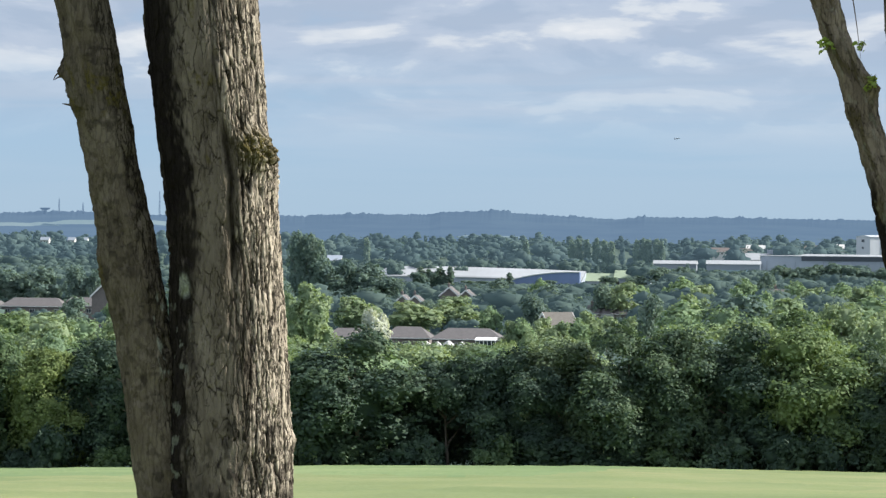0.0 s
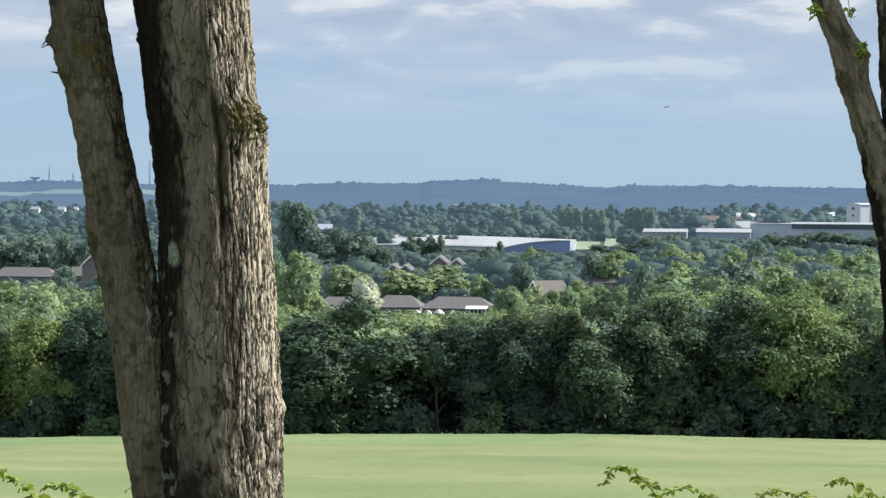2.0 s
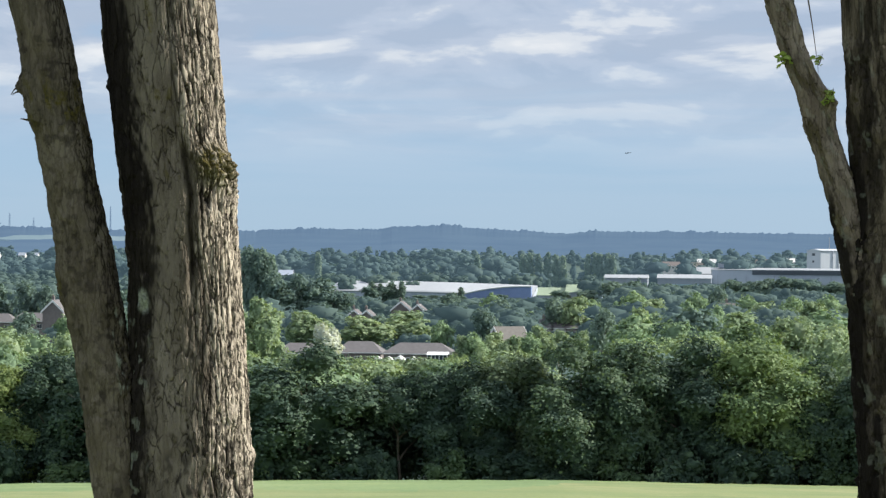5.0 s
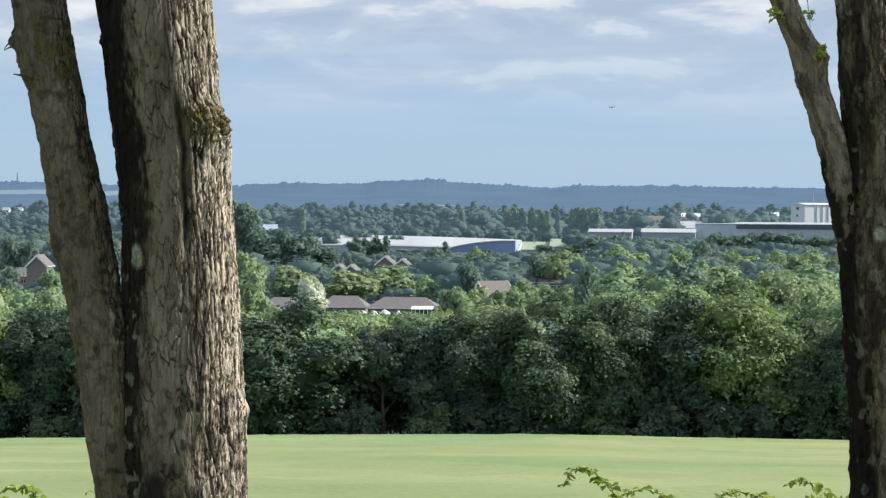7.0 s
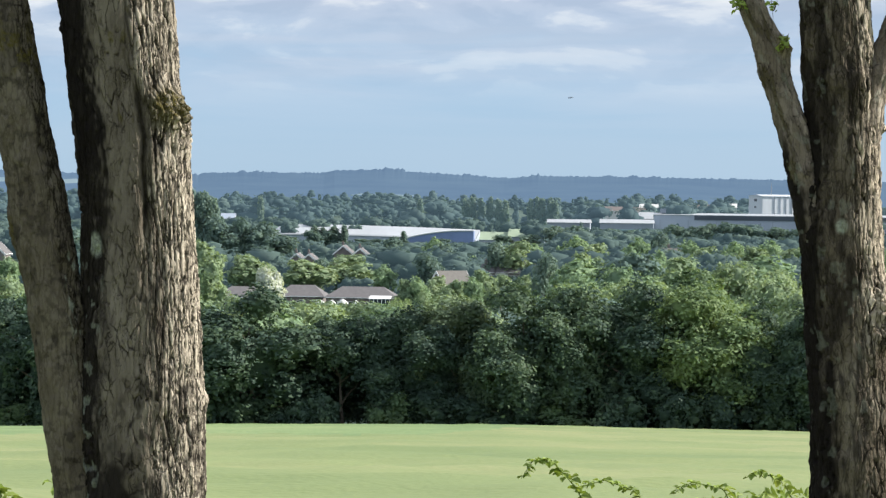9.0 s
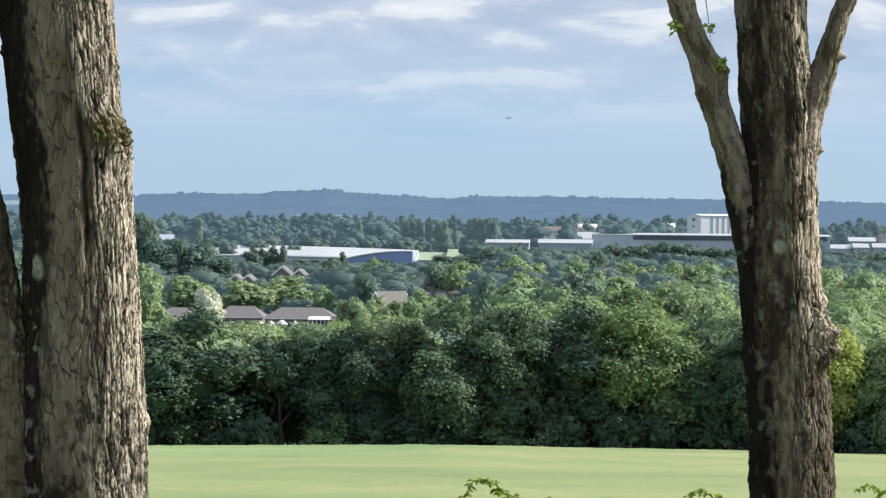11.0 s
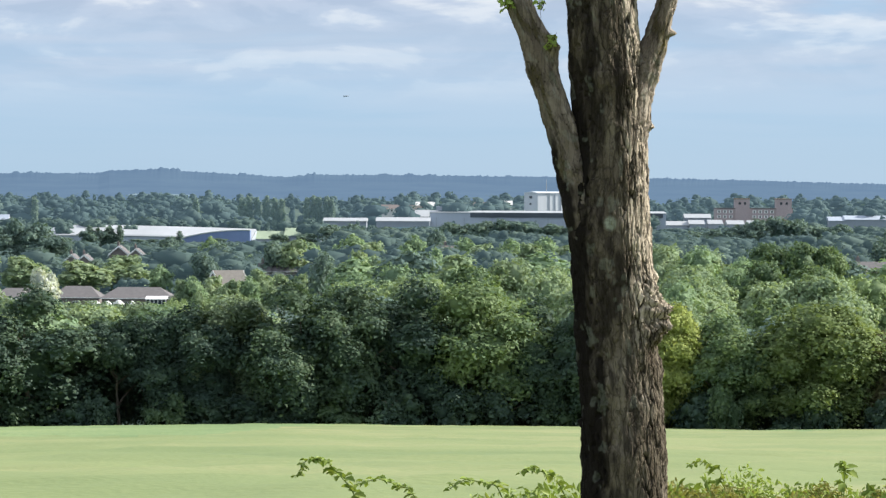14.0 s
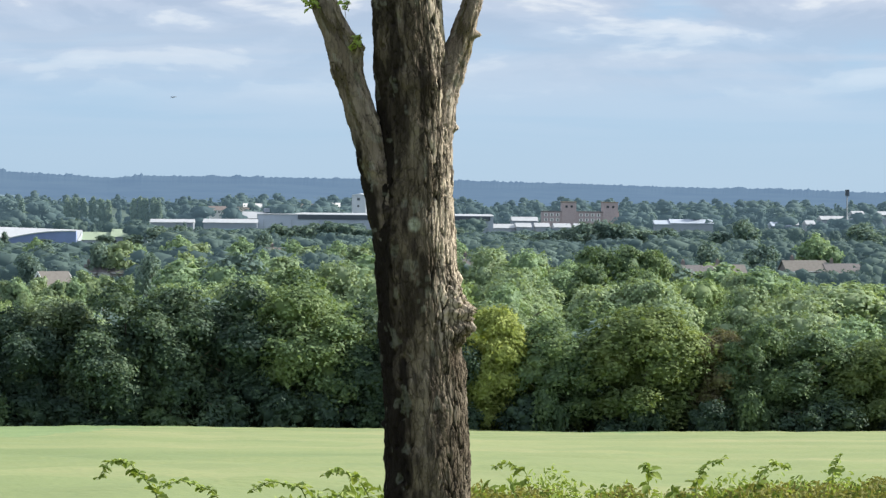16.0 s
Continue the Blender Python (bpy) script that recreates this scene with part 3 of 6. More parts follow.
VALLEY += [(s, v, d, w, k) for k, d, rows in (
    ("mid_oak", 1500, ((-0.0420, -0.0128, 15), (-0.0350, -0.0125, 15), (-0.0225, -0.0134, 14), (-0.0150, -0.0138, 14), (-0.1395, -0.0172, 12), (-0.1330, -0.0174, 13), (-0.1080, -0.0180, 13), (-0.1030, -0.0180, 12), (-0.0800, -0.0176, 12), (-0.0600, -0.0160, 13), (-0.0500, -0.0158, 14), (-0.0015, -0.0117, 15), (0.0045, -0.0123, 14), (0.0105, -0.0113, 15), (0.0160, -0.0106, 16), (0.0215, -0.0114, 15), (0.0272, -0.0128, 15), (0.0335, -0.0121, 16), (0.0395, -0.0128, 14), (0.0455, -0.0120, 15), (0.0520, -0.0116, 16), (0.0590, -0.0122, 17))),
    ("mid_oak", 1300, ((0.0965, -0.0122, 15), (0.1030, -0.0102, 17), (0.1100, -0.0093, 18), (0.1170, -0.0100, 17), (0.1230, -0.0122, 14), (0.1310, -0.0118, 16), (0.1580, -0.0086, 17), (0.1990, -0.0094, 21), (0.1500, -0.0128, 15), (0.0720, -0.0150, 14), (0.0810, -0.0145, 15), (0.0880, -0.0138, 14))),
    ("mid_oak", 1000, ((-0.0060, -0.0143, 8.5), (-0.1420, -0.0125, 15), (-0.1500, -0.0110, 9), (-0.0970, -0.0170, 10), (-0.1620, -0.0024, 11), (-0.1665, -0.0016, 11), (-0.1590, -0.0090, 13), (-0.1530, -0.0150, 14), (-0.1350, -0.0170, 13), (-0.1460, -0.0180, 12))),
    ("mid_oak", 800, ((-0.0802, -0.0190, 9), (-0.0615, -0.0182, 9.5), (0.1460, -0.0165, 11), (0.1650, -0.0172, 13), (-0.2570, -0.0150, 13), (-0.2450, -0.0142, 9), (-0.2380, -0.0158, 7), (-0.2680, -0.0160, 13), (-0.2200, -0.0165, 12), (-0.2080, -0.0160, 12), (-0.1960, -0.0168, 12), (-0.1840, -0.0160, 12), (-0.1740, -0.0175, 11))),
    ("mid_cone", 1400, ((-0.1240, -0.0134, 7), (-0.1215, -0.0140, 6), (-0.1180, -0.0136, 7), (-0.1140, -0.0131, 6), (-0.0935, -0.0150, 5))),
    ("mid_ash", 850, ((-0.0140, -0.0158, 10), (-0.0360, -0.0154, 13), (-0.0730, -0.0210, 10), (-0.0840, -0.0165, 9), (0.0040, -0.0165, 10), (0.0180, -0.0168, 11), (0.0320, -0.0162, 11), (0.0450, -0.0166, 11), (0.0580, -0.0160, 12), (0.1820, -0.0126, 13), (0.1900, -0.0170, 11))),
    ("mid_olive", 800, ((-0.0540, -0.0172, 12), (-0.0270, -0.0178, 13), (0.0110, -0.0185, 14), (0.0390, -0.0186, 14), (0.0250, -0.0180, 13))),
    ("mid_oak", 430, ((0.1070, -0.0184, 11), (0.1180, -0.0180, 12), (0.1270, -0.0194, 10))),
    ("mid_ash", 425, ((0.0845, -0.0192, 13), (0.0970, -0.0230, 12), (0.1680, -0.0246, 16))),
    ("mid_olive", 425, ((0.0700, -0.0190, 12), (0.0560, -0.0205, 12), (0.1560, -0.0275, 10))),
    ("mid_lime", 390, ((0.1410, -0.0247, 12), (0.1470, -0.0290, 9), (0.1780, -0.0262, 10))),
    ("mid_olive", 300, ((-0.1270, -0.0390, 10), (-0.1160, -0.0394, 10), (-0.1050, -0.0393, 10), (-0.1370, -0.0384, 10), (-0.1500, -0.0380, 10))),
    ("mid_grey", 330, ((0.1900, -0.0300, 18), (0.1300, -0.0300, 12), (0.0800, -0.0290, 12)))) for s, v, w in rows]
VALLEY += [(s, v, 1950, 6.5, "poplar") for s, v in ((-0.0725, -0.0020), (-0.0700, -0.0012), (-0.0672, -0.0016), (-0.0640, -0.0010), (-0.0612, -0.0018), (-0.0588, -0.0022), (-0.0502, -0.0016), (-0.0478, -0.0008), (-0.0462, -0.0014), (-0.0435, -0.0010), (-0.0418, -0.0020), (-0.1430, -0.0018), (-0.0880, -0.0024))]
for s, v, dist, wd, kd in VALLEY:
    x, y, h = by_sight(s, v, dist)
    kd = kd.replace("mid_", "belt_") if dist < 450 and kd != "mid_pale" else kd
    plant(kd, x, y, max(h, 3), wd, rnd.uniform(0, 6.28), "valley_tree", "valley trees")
# the sunlit belt of woodland behind the hedgerow, three ranks deep
RANK_S = [-0.30, -0.20, -0.10, -0.06, -0.03, 0.0, 0.05, 0.0908, 0.1141, 0.1335, 0.145, 0.1843, 0.2075, 0.26]
BACK_V = [-0.0278, -0.0288, -0.0375, -0.033, -0.0232, -0.0215, -0.0220, -0.0182, -0.0195, -0.0238, -0.0236, -0.0262, -0.0320, -0.031]
FRONT_V = [-0.0365, -0.037, -0.039, -0.036, -0.0310, -0.0295, -0.0330, -0.0360, -0.0350, -0.0345, -0.0335, -0.0390, -0.0400, -0.040]
for rank, (dist, mixv, step) in enumerate(((262, 0.0, 0.030), (320, 0.40, 0.026), (390, 0.72, 0.023), (460, 1.0, 0.021))):
    for k, s in enumerate(np.arange(-0.31, 0.27, step)):
        s += rnd.uniform(-0.3, 0.3) * step
        v = np.interp(s, RANK_S, FRONT_V) * (1 - mixv) + np.interp(s, RANK_S, BACK_V) * mixv + rnd.uniform(-0.0022, 0.0012)
        if rank and -0.225 < s < -0.052 and v > -0.037:
            continue
        x, y, h = by_sight(s, v, dist + rnd.uniform(-14, 14))
        kd = rnd.choice(["mid_ash", "mid_grey", "mid_olive", "mid_oak", "mid_lime"], p=[0.30, 0.22, 0.26, 0.10, 0.12])
        if 0.105 < s < 0.128 and rank > 1:
            kd = "mid_oak"
        if 0.138 < s < 0.15 and rank == 2:
            kd = "mid_lime"
        if rank < 3:
            kd = kd.replace("mid_", "belt_")
        plant(kd, x, y, max(h, 4), rnd.uniform(1.15, 1.6) * step * dist, rnd.uniform(0, 6.28), "woodland_tree", "woodland belt")


# ---------------------------------------------------------------- far woods and the ridge
# what stays in sight over the trees: side from, side to, lowest tangent, distance
OPEN = [(-0.172, -0.045, -0.0300, 690), (-0.143, -0.044, -0.0178, 1600), (-0.028, 0.075, -0.0120, 1850), (0.070, 0.092, -0.0122, 1950), (0.024, 0.047, -0.0100, 2080), (0.088, 0.116, -0.0104, 2100), (0.125, 0.15, -0.0112, 1900), (0.165, 0.21, -0.0105, 1900),
        (-0.137, -0.094, -0.0385, 600), (-0.131, -0.123, -0.0262, 900), (-0.119, -0.106, -0.0238, 950), (-0.081, -0.070, -0.0325, 640), (-0.065, -0.048, -0.0292, 800), (-0.275, -0.226, -0.0288, 778),
        (0.134, 0.158, -0.0262, 700), (0.172, 0.194, -0.0245, 750), (-0.262, -0.228, -0.0057, 2990)]


def highest(s, dist, half):
    """How high (tangent) a tree there may stand without hiding what lies open behind it."""
    return min([low for a, b, low, d in OPEN if dist < d and a - half < s < b + half], default=1.0)


def haze_glow(mat, glow):
    """Makes far leaves glow faintly blue: haze put into the emission."""
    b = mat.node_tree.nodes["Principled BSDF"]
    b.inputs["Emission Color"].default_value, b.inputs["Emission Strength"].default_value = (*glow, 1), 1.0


# painted haze for all woods from 620 m outwards, and the poplars
haze_glow(LEAF_FARTHEST, (0.034, 0.054, 0.070))
haze_glow(LEAF_FAR, (0.020, 0.033, 0.042))
haze_glow(LEAF_POPLAR, (0.024, 0.038, 0.048))


def far_woods(name, label, near, far, count, seed, leaf, leaves, tall, size, spread_out=1.0):
    """Many small trees in one mesh, each with its own crown."""
    r = np.random.RandomState(seed)
    kinds = [crown_arrays(seed + k, 10.0, 4.6, 0.02, leaves, size, 8, "round", 10, 1.6, (0.32, 0.60), 0) for k in range(4)] + [crown_arrays(seed + 9, 10.0, 2.2, 0.02, leaves, size * 0.7, 6, "cone", 10, 1.6, (0.40, 0.66), 0)]
    pieces = []
    while len(pieces) < count:
        dist = near * (far / near) ** (r.uniform(0, 1) ** spread_out)
        s = r.uniform(-0.30, 0.25)
        x = s * dist
        thick = fbm(np.array([x / 160.0]), np.array([dist / 160.0]), np.array([0.0]), 2, seed)[0]
        if thick < -0.45:
            continue
        h = r.uniform(*tall)
        v = (float(land(x, dist)) + h - EYE) / dist
        if v > -0.0010 - 0.0014 * r.uniform():
            continue
        limit = highest(s, dist, 0.003)
        if v > limit:
            h = (limit - 0.0007 * r.uniform()) * dist + EYE - float(land(x, dist))
            if h < 3.5:
                continue
        k = r.randint(4) if r.uniform() < 0.9 else 4
        V, F = kinds[k]
        a = r.uniform(0, 6.28)
        wide = h * r.uniform(1.0, 2.1) / 10.0 if k < 4 else h / 10
        c, q = math.cos(a) * wide, math.sin(a) * wide
        P = np.stack([V[:, 0] * c - V[:, 1] * q + x, V[:, 0] * q + V[:, 1] * c + dist, V[:, 2] * h / 10 + float(land(x, dist)) - 0.2], 1)
        pieces.append((P, F))
    n, Vs, quads, tris = 0, [], [], []
    for P, (q, t) in pieces:
        Vs.append(P), quads.append(q + n), tris.append(t + n)
        n += len(P)
    me = np_mesh(name, np.concatenate(Vs), [np.concatenate(quads), np.concatenate(tris)])
    me.materials.append(leaf)
    tagged(new(name, me), label, "woodland", kind="stuff")


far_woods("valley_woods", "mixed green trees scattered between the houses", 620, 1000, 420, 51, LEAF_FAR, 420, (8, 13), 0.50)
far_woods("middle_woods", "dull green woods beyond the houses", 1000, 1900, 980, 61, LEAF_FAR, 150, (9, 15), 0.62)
far_woods("distant_woods", "distant woods on the far valley side, painted blue-green with haze", 1900, 3420, 1200, 71, LEAF_FARTHEST, 70, (10, 24), 0.95, 0.70)


def hazed_ridge_material(name, low, high, glow):
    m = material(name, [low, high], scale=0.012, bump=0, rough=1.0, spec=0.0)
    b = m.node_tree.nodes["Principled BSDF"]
    # blue haze in front of the ridge, painted as emission
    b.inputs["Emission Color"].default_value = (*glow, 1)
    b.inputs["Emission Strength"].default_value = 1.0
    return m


RIDGE = hazed_ridge_material("wooded_ridge_haze", (0.020, 0.030, 0.038), (0.032, 0.045, 0.050), (0.067, 0.108, 0.170))
RIDGE_FIELD = hazed_ridge_material("ridge_pasture_haze", (0.080, 0.105, 0.095), (0.110, 0.130, 0.115), (0.085, 0.130, 0.180))
SKY_S = [-0.40, -0.2723, -0.2481, -0.2181, -0.1646, -0.1488, -0.1214, -0.1175, -0.1000, -0.0806, -0.0594, -0.0479, -0.0269, 0.0055, 0.0282, 0.0615, 0.1002, 0.1332, 0.1742, 0.2071, 0.36]
SKY_V = [0.0030, 0.0036, 0.0043, 0.0034, 0.0032, 0.0045, 0.0044, 0.0054, 0.0058, 0.0046, 0.0034, 0.0043, 0.0043, 0.0041, 0.0040, 0.0036, 0.0031, 0.0022, 0.0016, 0.0010, 0.0005]


def build_ridge():
    """The far skyline: a wooded escarpment with a ragged top of tree crowns."""
    s = np.linspace(-0.40, 0.36, 3001)
    rows = []
    D = [3500, 3700, 3900, 4100, 4294, 4300, 4330]
    crest = np.interp(s, SKY_S, SKY_V)
    z0 = s * 0
    knobs = np.abs(fbm(s * 900, z0, z0, 2, 3)) * 0.00045 + np.abs(fbm(s * 260, z0, z0, 2, 5)) * 0.0005 * (vnoise(s * 60, z0, z0, 8) > 0)
    lone = np.exp(-((s + 0.1000) / 0.0009) ** 2) * 0.0009 + np.exp(-((s + 0.0500) / 0.0006) ** 2) * 0.0007 + np.exp(-((s + 0.0478) / 0.0006) ** 2) * 0.0008
    base = crest - 0.0004
    crest = base + knobs + lone
    for k, d in enumerate(D):
        f = [0, 0.22, 0.45, 0.68, 0.98, 1.0, 1.0][k]
        v = (-0.0060) * (1 - f) + (crest if k > 4 else base) * f + (0.00012 * fbm(s * 90, z0 + k * 3.3, z0, 2, 21 + k) if 0 < k < 4 else 0)
        rows.append(np.stack([s * d, z0 + d, EYE + v * d - (40 if k == 6 else 0)], 1))
    P = np.stack(rows)
    i = np.arange(P.shape[0] * P.shape[1]).reshape(P.shape[:2])
    F = np.stack([i[:-1, :-1], i[:-1, 1:], i[1:, 1:], i[1:, :-1]], -1).reshape(-1, 4)
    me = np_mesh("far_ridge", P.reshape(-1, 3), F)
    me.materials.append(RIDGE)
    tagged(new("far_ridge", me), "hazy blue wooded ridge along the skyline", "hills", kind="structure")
    # pale pastures at its foot, glowing with painted haze too
    for n, (a, b, lo, hi) in enumerate(((-0.257, -0.200, -0.0003, 0.0012), (-0.112, -0.088, -0.0031, -0.0027), (-0.290, -0.250, -0.0010, 0.0002))):
        d0, d1 = 3440, 3470
        q = np.linspace(a, b, 40)
        wob = 0.00025 * fbm(q * 160, q * 0 + n, q * 0, 2, 4)
        fade = np.minimum(1, 8 * np.minimum(q - a, b - q) / (b - a))
        lower = np.stack([q * d0, q * 0 + d0, EYE + (lo + wob) * d0], 1)
        upper = np.stack([q * d1, q * 0 + d1, EYE + (lo + wob + (hi - lo) * fade) * d1], 1)
        V = np.concatenate([lower, upper])
        j = np.arange(39)
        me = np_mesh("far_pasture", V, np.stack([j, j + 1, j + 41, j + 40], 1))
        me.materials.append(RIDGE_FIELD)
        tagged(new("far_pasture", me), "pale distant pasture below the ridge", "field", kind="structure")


build_ridge()


# ---------------------------------------------------------------- buildings
def plain(name, colour, rough=0.7, scale=1.5, var=0.12, metal=0.0, spec=0.4, stretch=(1, 1, 1)):
    lo, hi = tuple(c * (1 - var) for c in colour), tuple(min(1, c * (1 + var)) for c in colour)
    return material(name, [lo, hi], scale=scale, rough=rough, bump=0.15, metal=metal, spec=spec, stretch=stretch)


BRICK = plain("red_brick", (0.190, 0.165, 0.155))
# brick of the far works, lightened and greyed to paint in haze
BRICK_PALE = plain("hazed_brick", (0.45, 0.365, 0.36))
BRICK_TAN = plain("tan_brick", (0.27, 0.21, 0.155))
RENDER_WHITE = plain("white_render", (0.62, 0.62, 0.60), var=0.06)
TILE_GREY = plain("grey_brown_roof_tile", (0.135, 0.128, 0.128), 0.85)
TILE_TAN = plain("tan_roof_tile", (0.150, 0.142, 0.128), 0.85)
WHITE_PAINT = plain("white_paint", (0.78, 0.78, 0.76), var=0.04)
GLASS_DARK = plain("window_glass", (0.03, 0.04, 0.05), 0.08, spec=0.6)
SHEET_WHITE = plain("white_sheet_roof", (0.37, 0.39, 0.405), 0.5, 0.05, 0.08, stretch=(1, 0.1, 1))
SHEET_GREY = plain("grey_cladding", (0.29, 0.33, 0.38), 0.5, 0.05, 0.08, stretch=(1, 1, 0.2))
SHEET_PALE = plain("pale_cladding", (0.37, 0.42, 0.49), 0.5, 0.05, 0.06, stretch=(1, 1, 0.2))
SHEET_LIGHT = plain("white_cladding", (0.60, 0.63, 0.66), 0.5, 0.05, 0.05, stretch=(1, 1, 0.2))
SHEET_BLUE = plain("blue_cladding", (0.19, 0.26, 0.44), 0.5, 0.05, 0.10)
SHEET_DARK = plain("dark_glazed_band", (0.07, 0.085, 0.105), 0.3, 0.05, 0.10)
SHEET_TEAL = plain("pale_teal_cladding", (0.33, 0.47, 0.50), 0.5, 0.05, 0.08)
ROOF_GREEN = plain("pale_green_roof", (0.27, 0.335, 0.235), 0.8, 0.05, 0.08)
STEEL = plain("galvanised_steel", (0.30, 0.32, 0.34), 0.5, metal=0.4)


def roof_mesh(w, d, z, rise, over, hip):
    """A roof with thickness: ridge along x, hipped ends when hip is over 0."""
    bm = bmesh.new()
    hw, hd = w / 2 + over, d / 2 + over
    lay = []
    for dz in (0, -0.22):
        e = [bm.verts.new(p) for p in ((-hw, -hd, z + dz), (hw, -hd, z + dz), (hw, hd, z + dz), (-hw, hd, z + dz))]
        r = [bm.verts.new((-hw + hip, 0, z + rise + dz)), bm.verts.new((hw - hip, 0, z + rise + dz))]
        lay.append((e, r))
    (e, r), (e2, r2) = lay
    for q, s, flip in ((e, r, False), (e2, r2, True)):
        for f in ((q[0], q[1], s[1], s[0]), (q[2], q[3], s[0], s[1]), (q[1], q[2], s[1]), (q[3], q[0], s[0])):
            if len(f) == 3 and not hip:
                continue
            bm.faces.new(f[::-1] if flip else f)
    ring, ring2 = (e[0], e[1], e[2], e[3]), (e2[0], e2[1], e2[2], e2[3])
    if hip:
        for i in range(4):
            bm.faces.new((ring[i], ring2[i], ring2[(i + 1) % 4], ring[(i + 1) % 4]))
    else:
        a, b = (e[0], e[1], r[1], e[2], e[3], r[0]), (e2[0], e2[1], r2[1], e2[2], e2[3], r2[0])
        for i in range(6):
            bm.faces.new((a[i], b[i], b[(i + 1) % 6], a[(i + 1) % 6]))
    return bm


def window_part(parent, x, y, z, w, h):
    win = part("window", boxed(x - w / 2, x + w / 2, y - 0.06, y + 0.05, z, z + h), WHITE_PAINT, parent)
    n = 2 if w > 0.9 else 1
    for k in range(n):
        x0 = x - w / 2 + 0.07 + k * (w - 0.07) / n
        part("pane", boxed(x0, x0 + (w - 0.07) / n - 0.07, y - 0.08, y - 0.05, z + 0.08, z + h - 0.08), GLASS_DARK, win)


def house(name, label, s, rise_v, dist, w, d, wall, pitch, turn=0.0, hip=0.0, wall_mat=BRICK, roof_mat=TILE_GREY, floors=1, chimneys=1, verge=False, group="houses"):
    """rise_v: tangent of the ridge as the camera sees it."""
    x, y = s * dist, dist
    g = float(land(x, y))
    zr = EYE + rise_v * dist - g
    wall = max(wall, zr - pitch)
    ob = empty(name, pose(x, y, g, 0, 0, turn), label, "house", group)
    bm = boxed(-w / 2, w / 2, -d / 2, d / 2, -0.5, wall)
    if not hip:
        for sx in (-1, 1):
            q = [bm.verts.new((sx * w / 2 - (0.2 if sx > 0 else 0), yy, zz)) for yy, zz in ((-d / 2, wall), (d / 2, wall), (0, wall + pitch - 0.25))]
            q2 = [bm.verts.new((sx * w / 2 + (0.2 if sx < 0 else 0), yy, zz)) for yy, zz in ((-d / 2, wall), (d / 2, wall), (0, wall + pitch - 0.25))]
            bm.faces.new(q), bm.faces.new(q2[::-1])
            for i in range(3):
                bm.faces.new((q[i], q2[i], q2[(i + 1) % 3], q[(i + 1) % 3]))
    part("wall", bm, wall_mat, ob)
    part("roof", roof_mesh(w, d, wall, pitch, 0.4, hip), roof_mat, ob)
    if verge:
        for sx in (-1, 1):
            for sy in (-1, 1):
                bm = bmesh.new()
                p = [(sy * (d / 2 + 0.42), wall - 0.05), (0, wall + pitch + 0.02), (0, wall + pitch - 0.60), (sy * (d / 2 + 0.42), wall - 0.62)]
                a = [bm.verts.new((sx * (w / 2 + 0.41), yy, zz)) for yy, zz in p]
                b = [bm.verts.new((sx * (w / 2 + 0.47), yy, zz)) for yy, zz in p]
                bm.faces.new(a), bm.faces.new(b[::-1])
                for i in range(4):
                    bm.faces.new((a[i], b[i], b[(i + 1) % 4], a[(i + 1) % 4]))
                part("bargeboard", bm, WHITE_PAINT, ob, "white painted bargeboard")
    part("gutter", boxed(-w / 2 - 0.3, w / 2 + 0.3, -d / 2 - 0.5, -d / 2 - 0.38, wall - 0.16, wall - 0.02), WHITE_PAINT, ob)
    nwin = max(2, int(w / 3))
    for f in range(floors):
        z = wall - 2.0 - 2.6 * f
        for k in range(nwin):
            window_part(ob, -w / 2 + w * (k + 0.5) / nwin, -d / 2, z, 1.4, 1.2)
    for k in range(chimneys):
        cx = w * (-0.28 + 0.56 * k)
        ch = part("chimney", boxed(cx - 0.4, cx + 0.4, -0.1, 0.6, wall + pitch - 0.9, wall + pitch + 1.0), wall_mat, ob)
        bm = bmesh.new()
        bmesh.ops.create_cone(bm, cap_ends=True, segments=8, radius1=0.16, radius2=0.12, depth=0.4, matrix=Matrix.Translation((cx, 0.25, wall + pitch + 1.2)))
        part("chimney_pot", bm, BRICK_TAN, ch)
    return ob


house("bungalow", "brick bungalow with a grey-brown hipped roof", -0.1073, -0.0345, 600, 14.2, 8.5, 2.4, 2.1, hip=3.2, floors=1, chimneys=0)
house("bungalow", "brick bungalow with a grey-brown hipped roof", -0.1280, -0.0342, 608, 9.5, 8.5, 2.4, 2.2, hip=2.6, floors=1, chimneys=0)
house("bungalow", "brick bungalow with a long grey hipped roof", -0.1480, -0.0350, 600, 10, 8.5, 2.4, 2.0, hip=2.6, chimneys=0)
for s, v, d in ((-0.1298, -0.0238, 905), (-0.1255, -0.0236, 900), (-0.1138, -0.0203, 960), (-0.1080, -0.0212, 950)):
    house("house", "brick house with a white-edged gable under a tiled roof", s, v, d, 8.5, 6.0, 4.8, 2.8, turn=90, floors=2, verge=True)
house("house", "brick house with a broad tan tiled roof", -0.0770, -0.0292, 645, 6.5, 7.0, 4.6, 3.2, turn=30, wall_mat=BRICK_TAN, roof_mat=TILE_TAN, floors=2, chimneys=0, verge=True)
for k in range(4):
    house("terrace_house", "terraced brick house with a white chimney", -0.0640 + 0.0044 * k, -0.0284 + 0.0002 * k, 800, 3.4, 8, 4.6, 2.2, wall_mat=RENDER_WHITE if k % 2 else BRICK, floors=2, chimneys=1, group="terrace")
for s, v, d, w in ((-0.2590, -0.0260, 780, 17), (-0.2390, -0.0256, 785, 16), (-0.2790, -0.0264, 780, 14)):
    house("bungalow", "brick bungalow with a long grey-brown roof", s, v, d, w, 8.5, 2.4, 2.2, hip=2.8, chimneys=0)
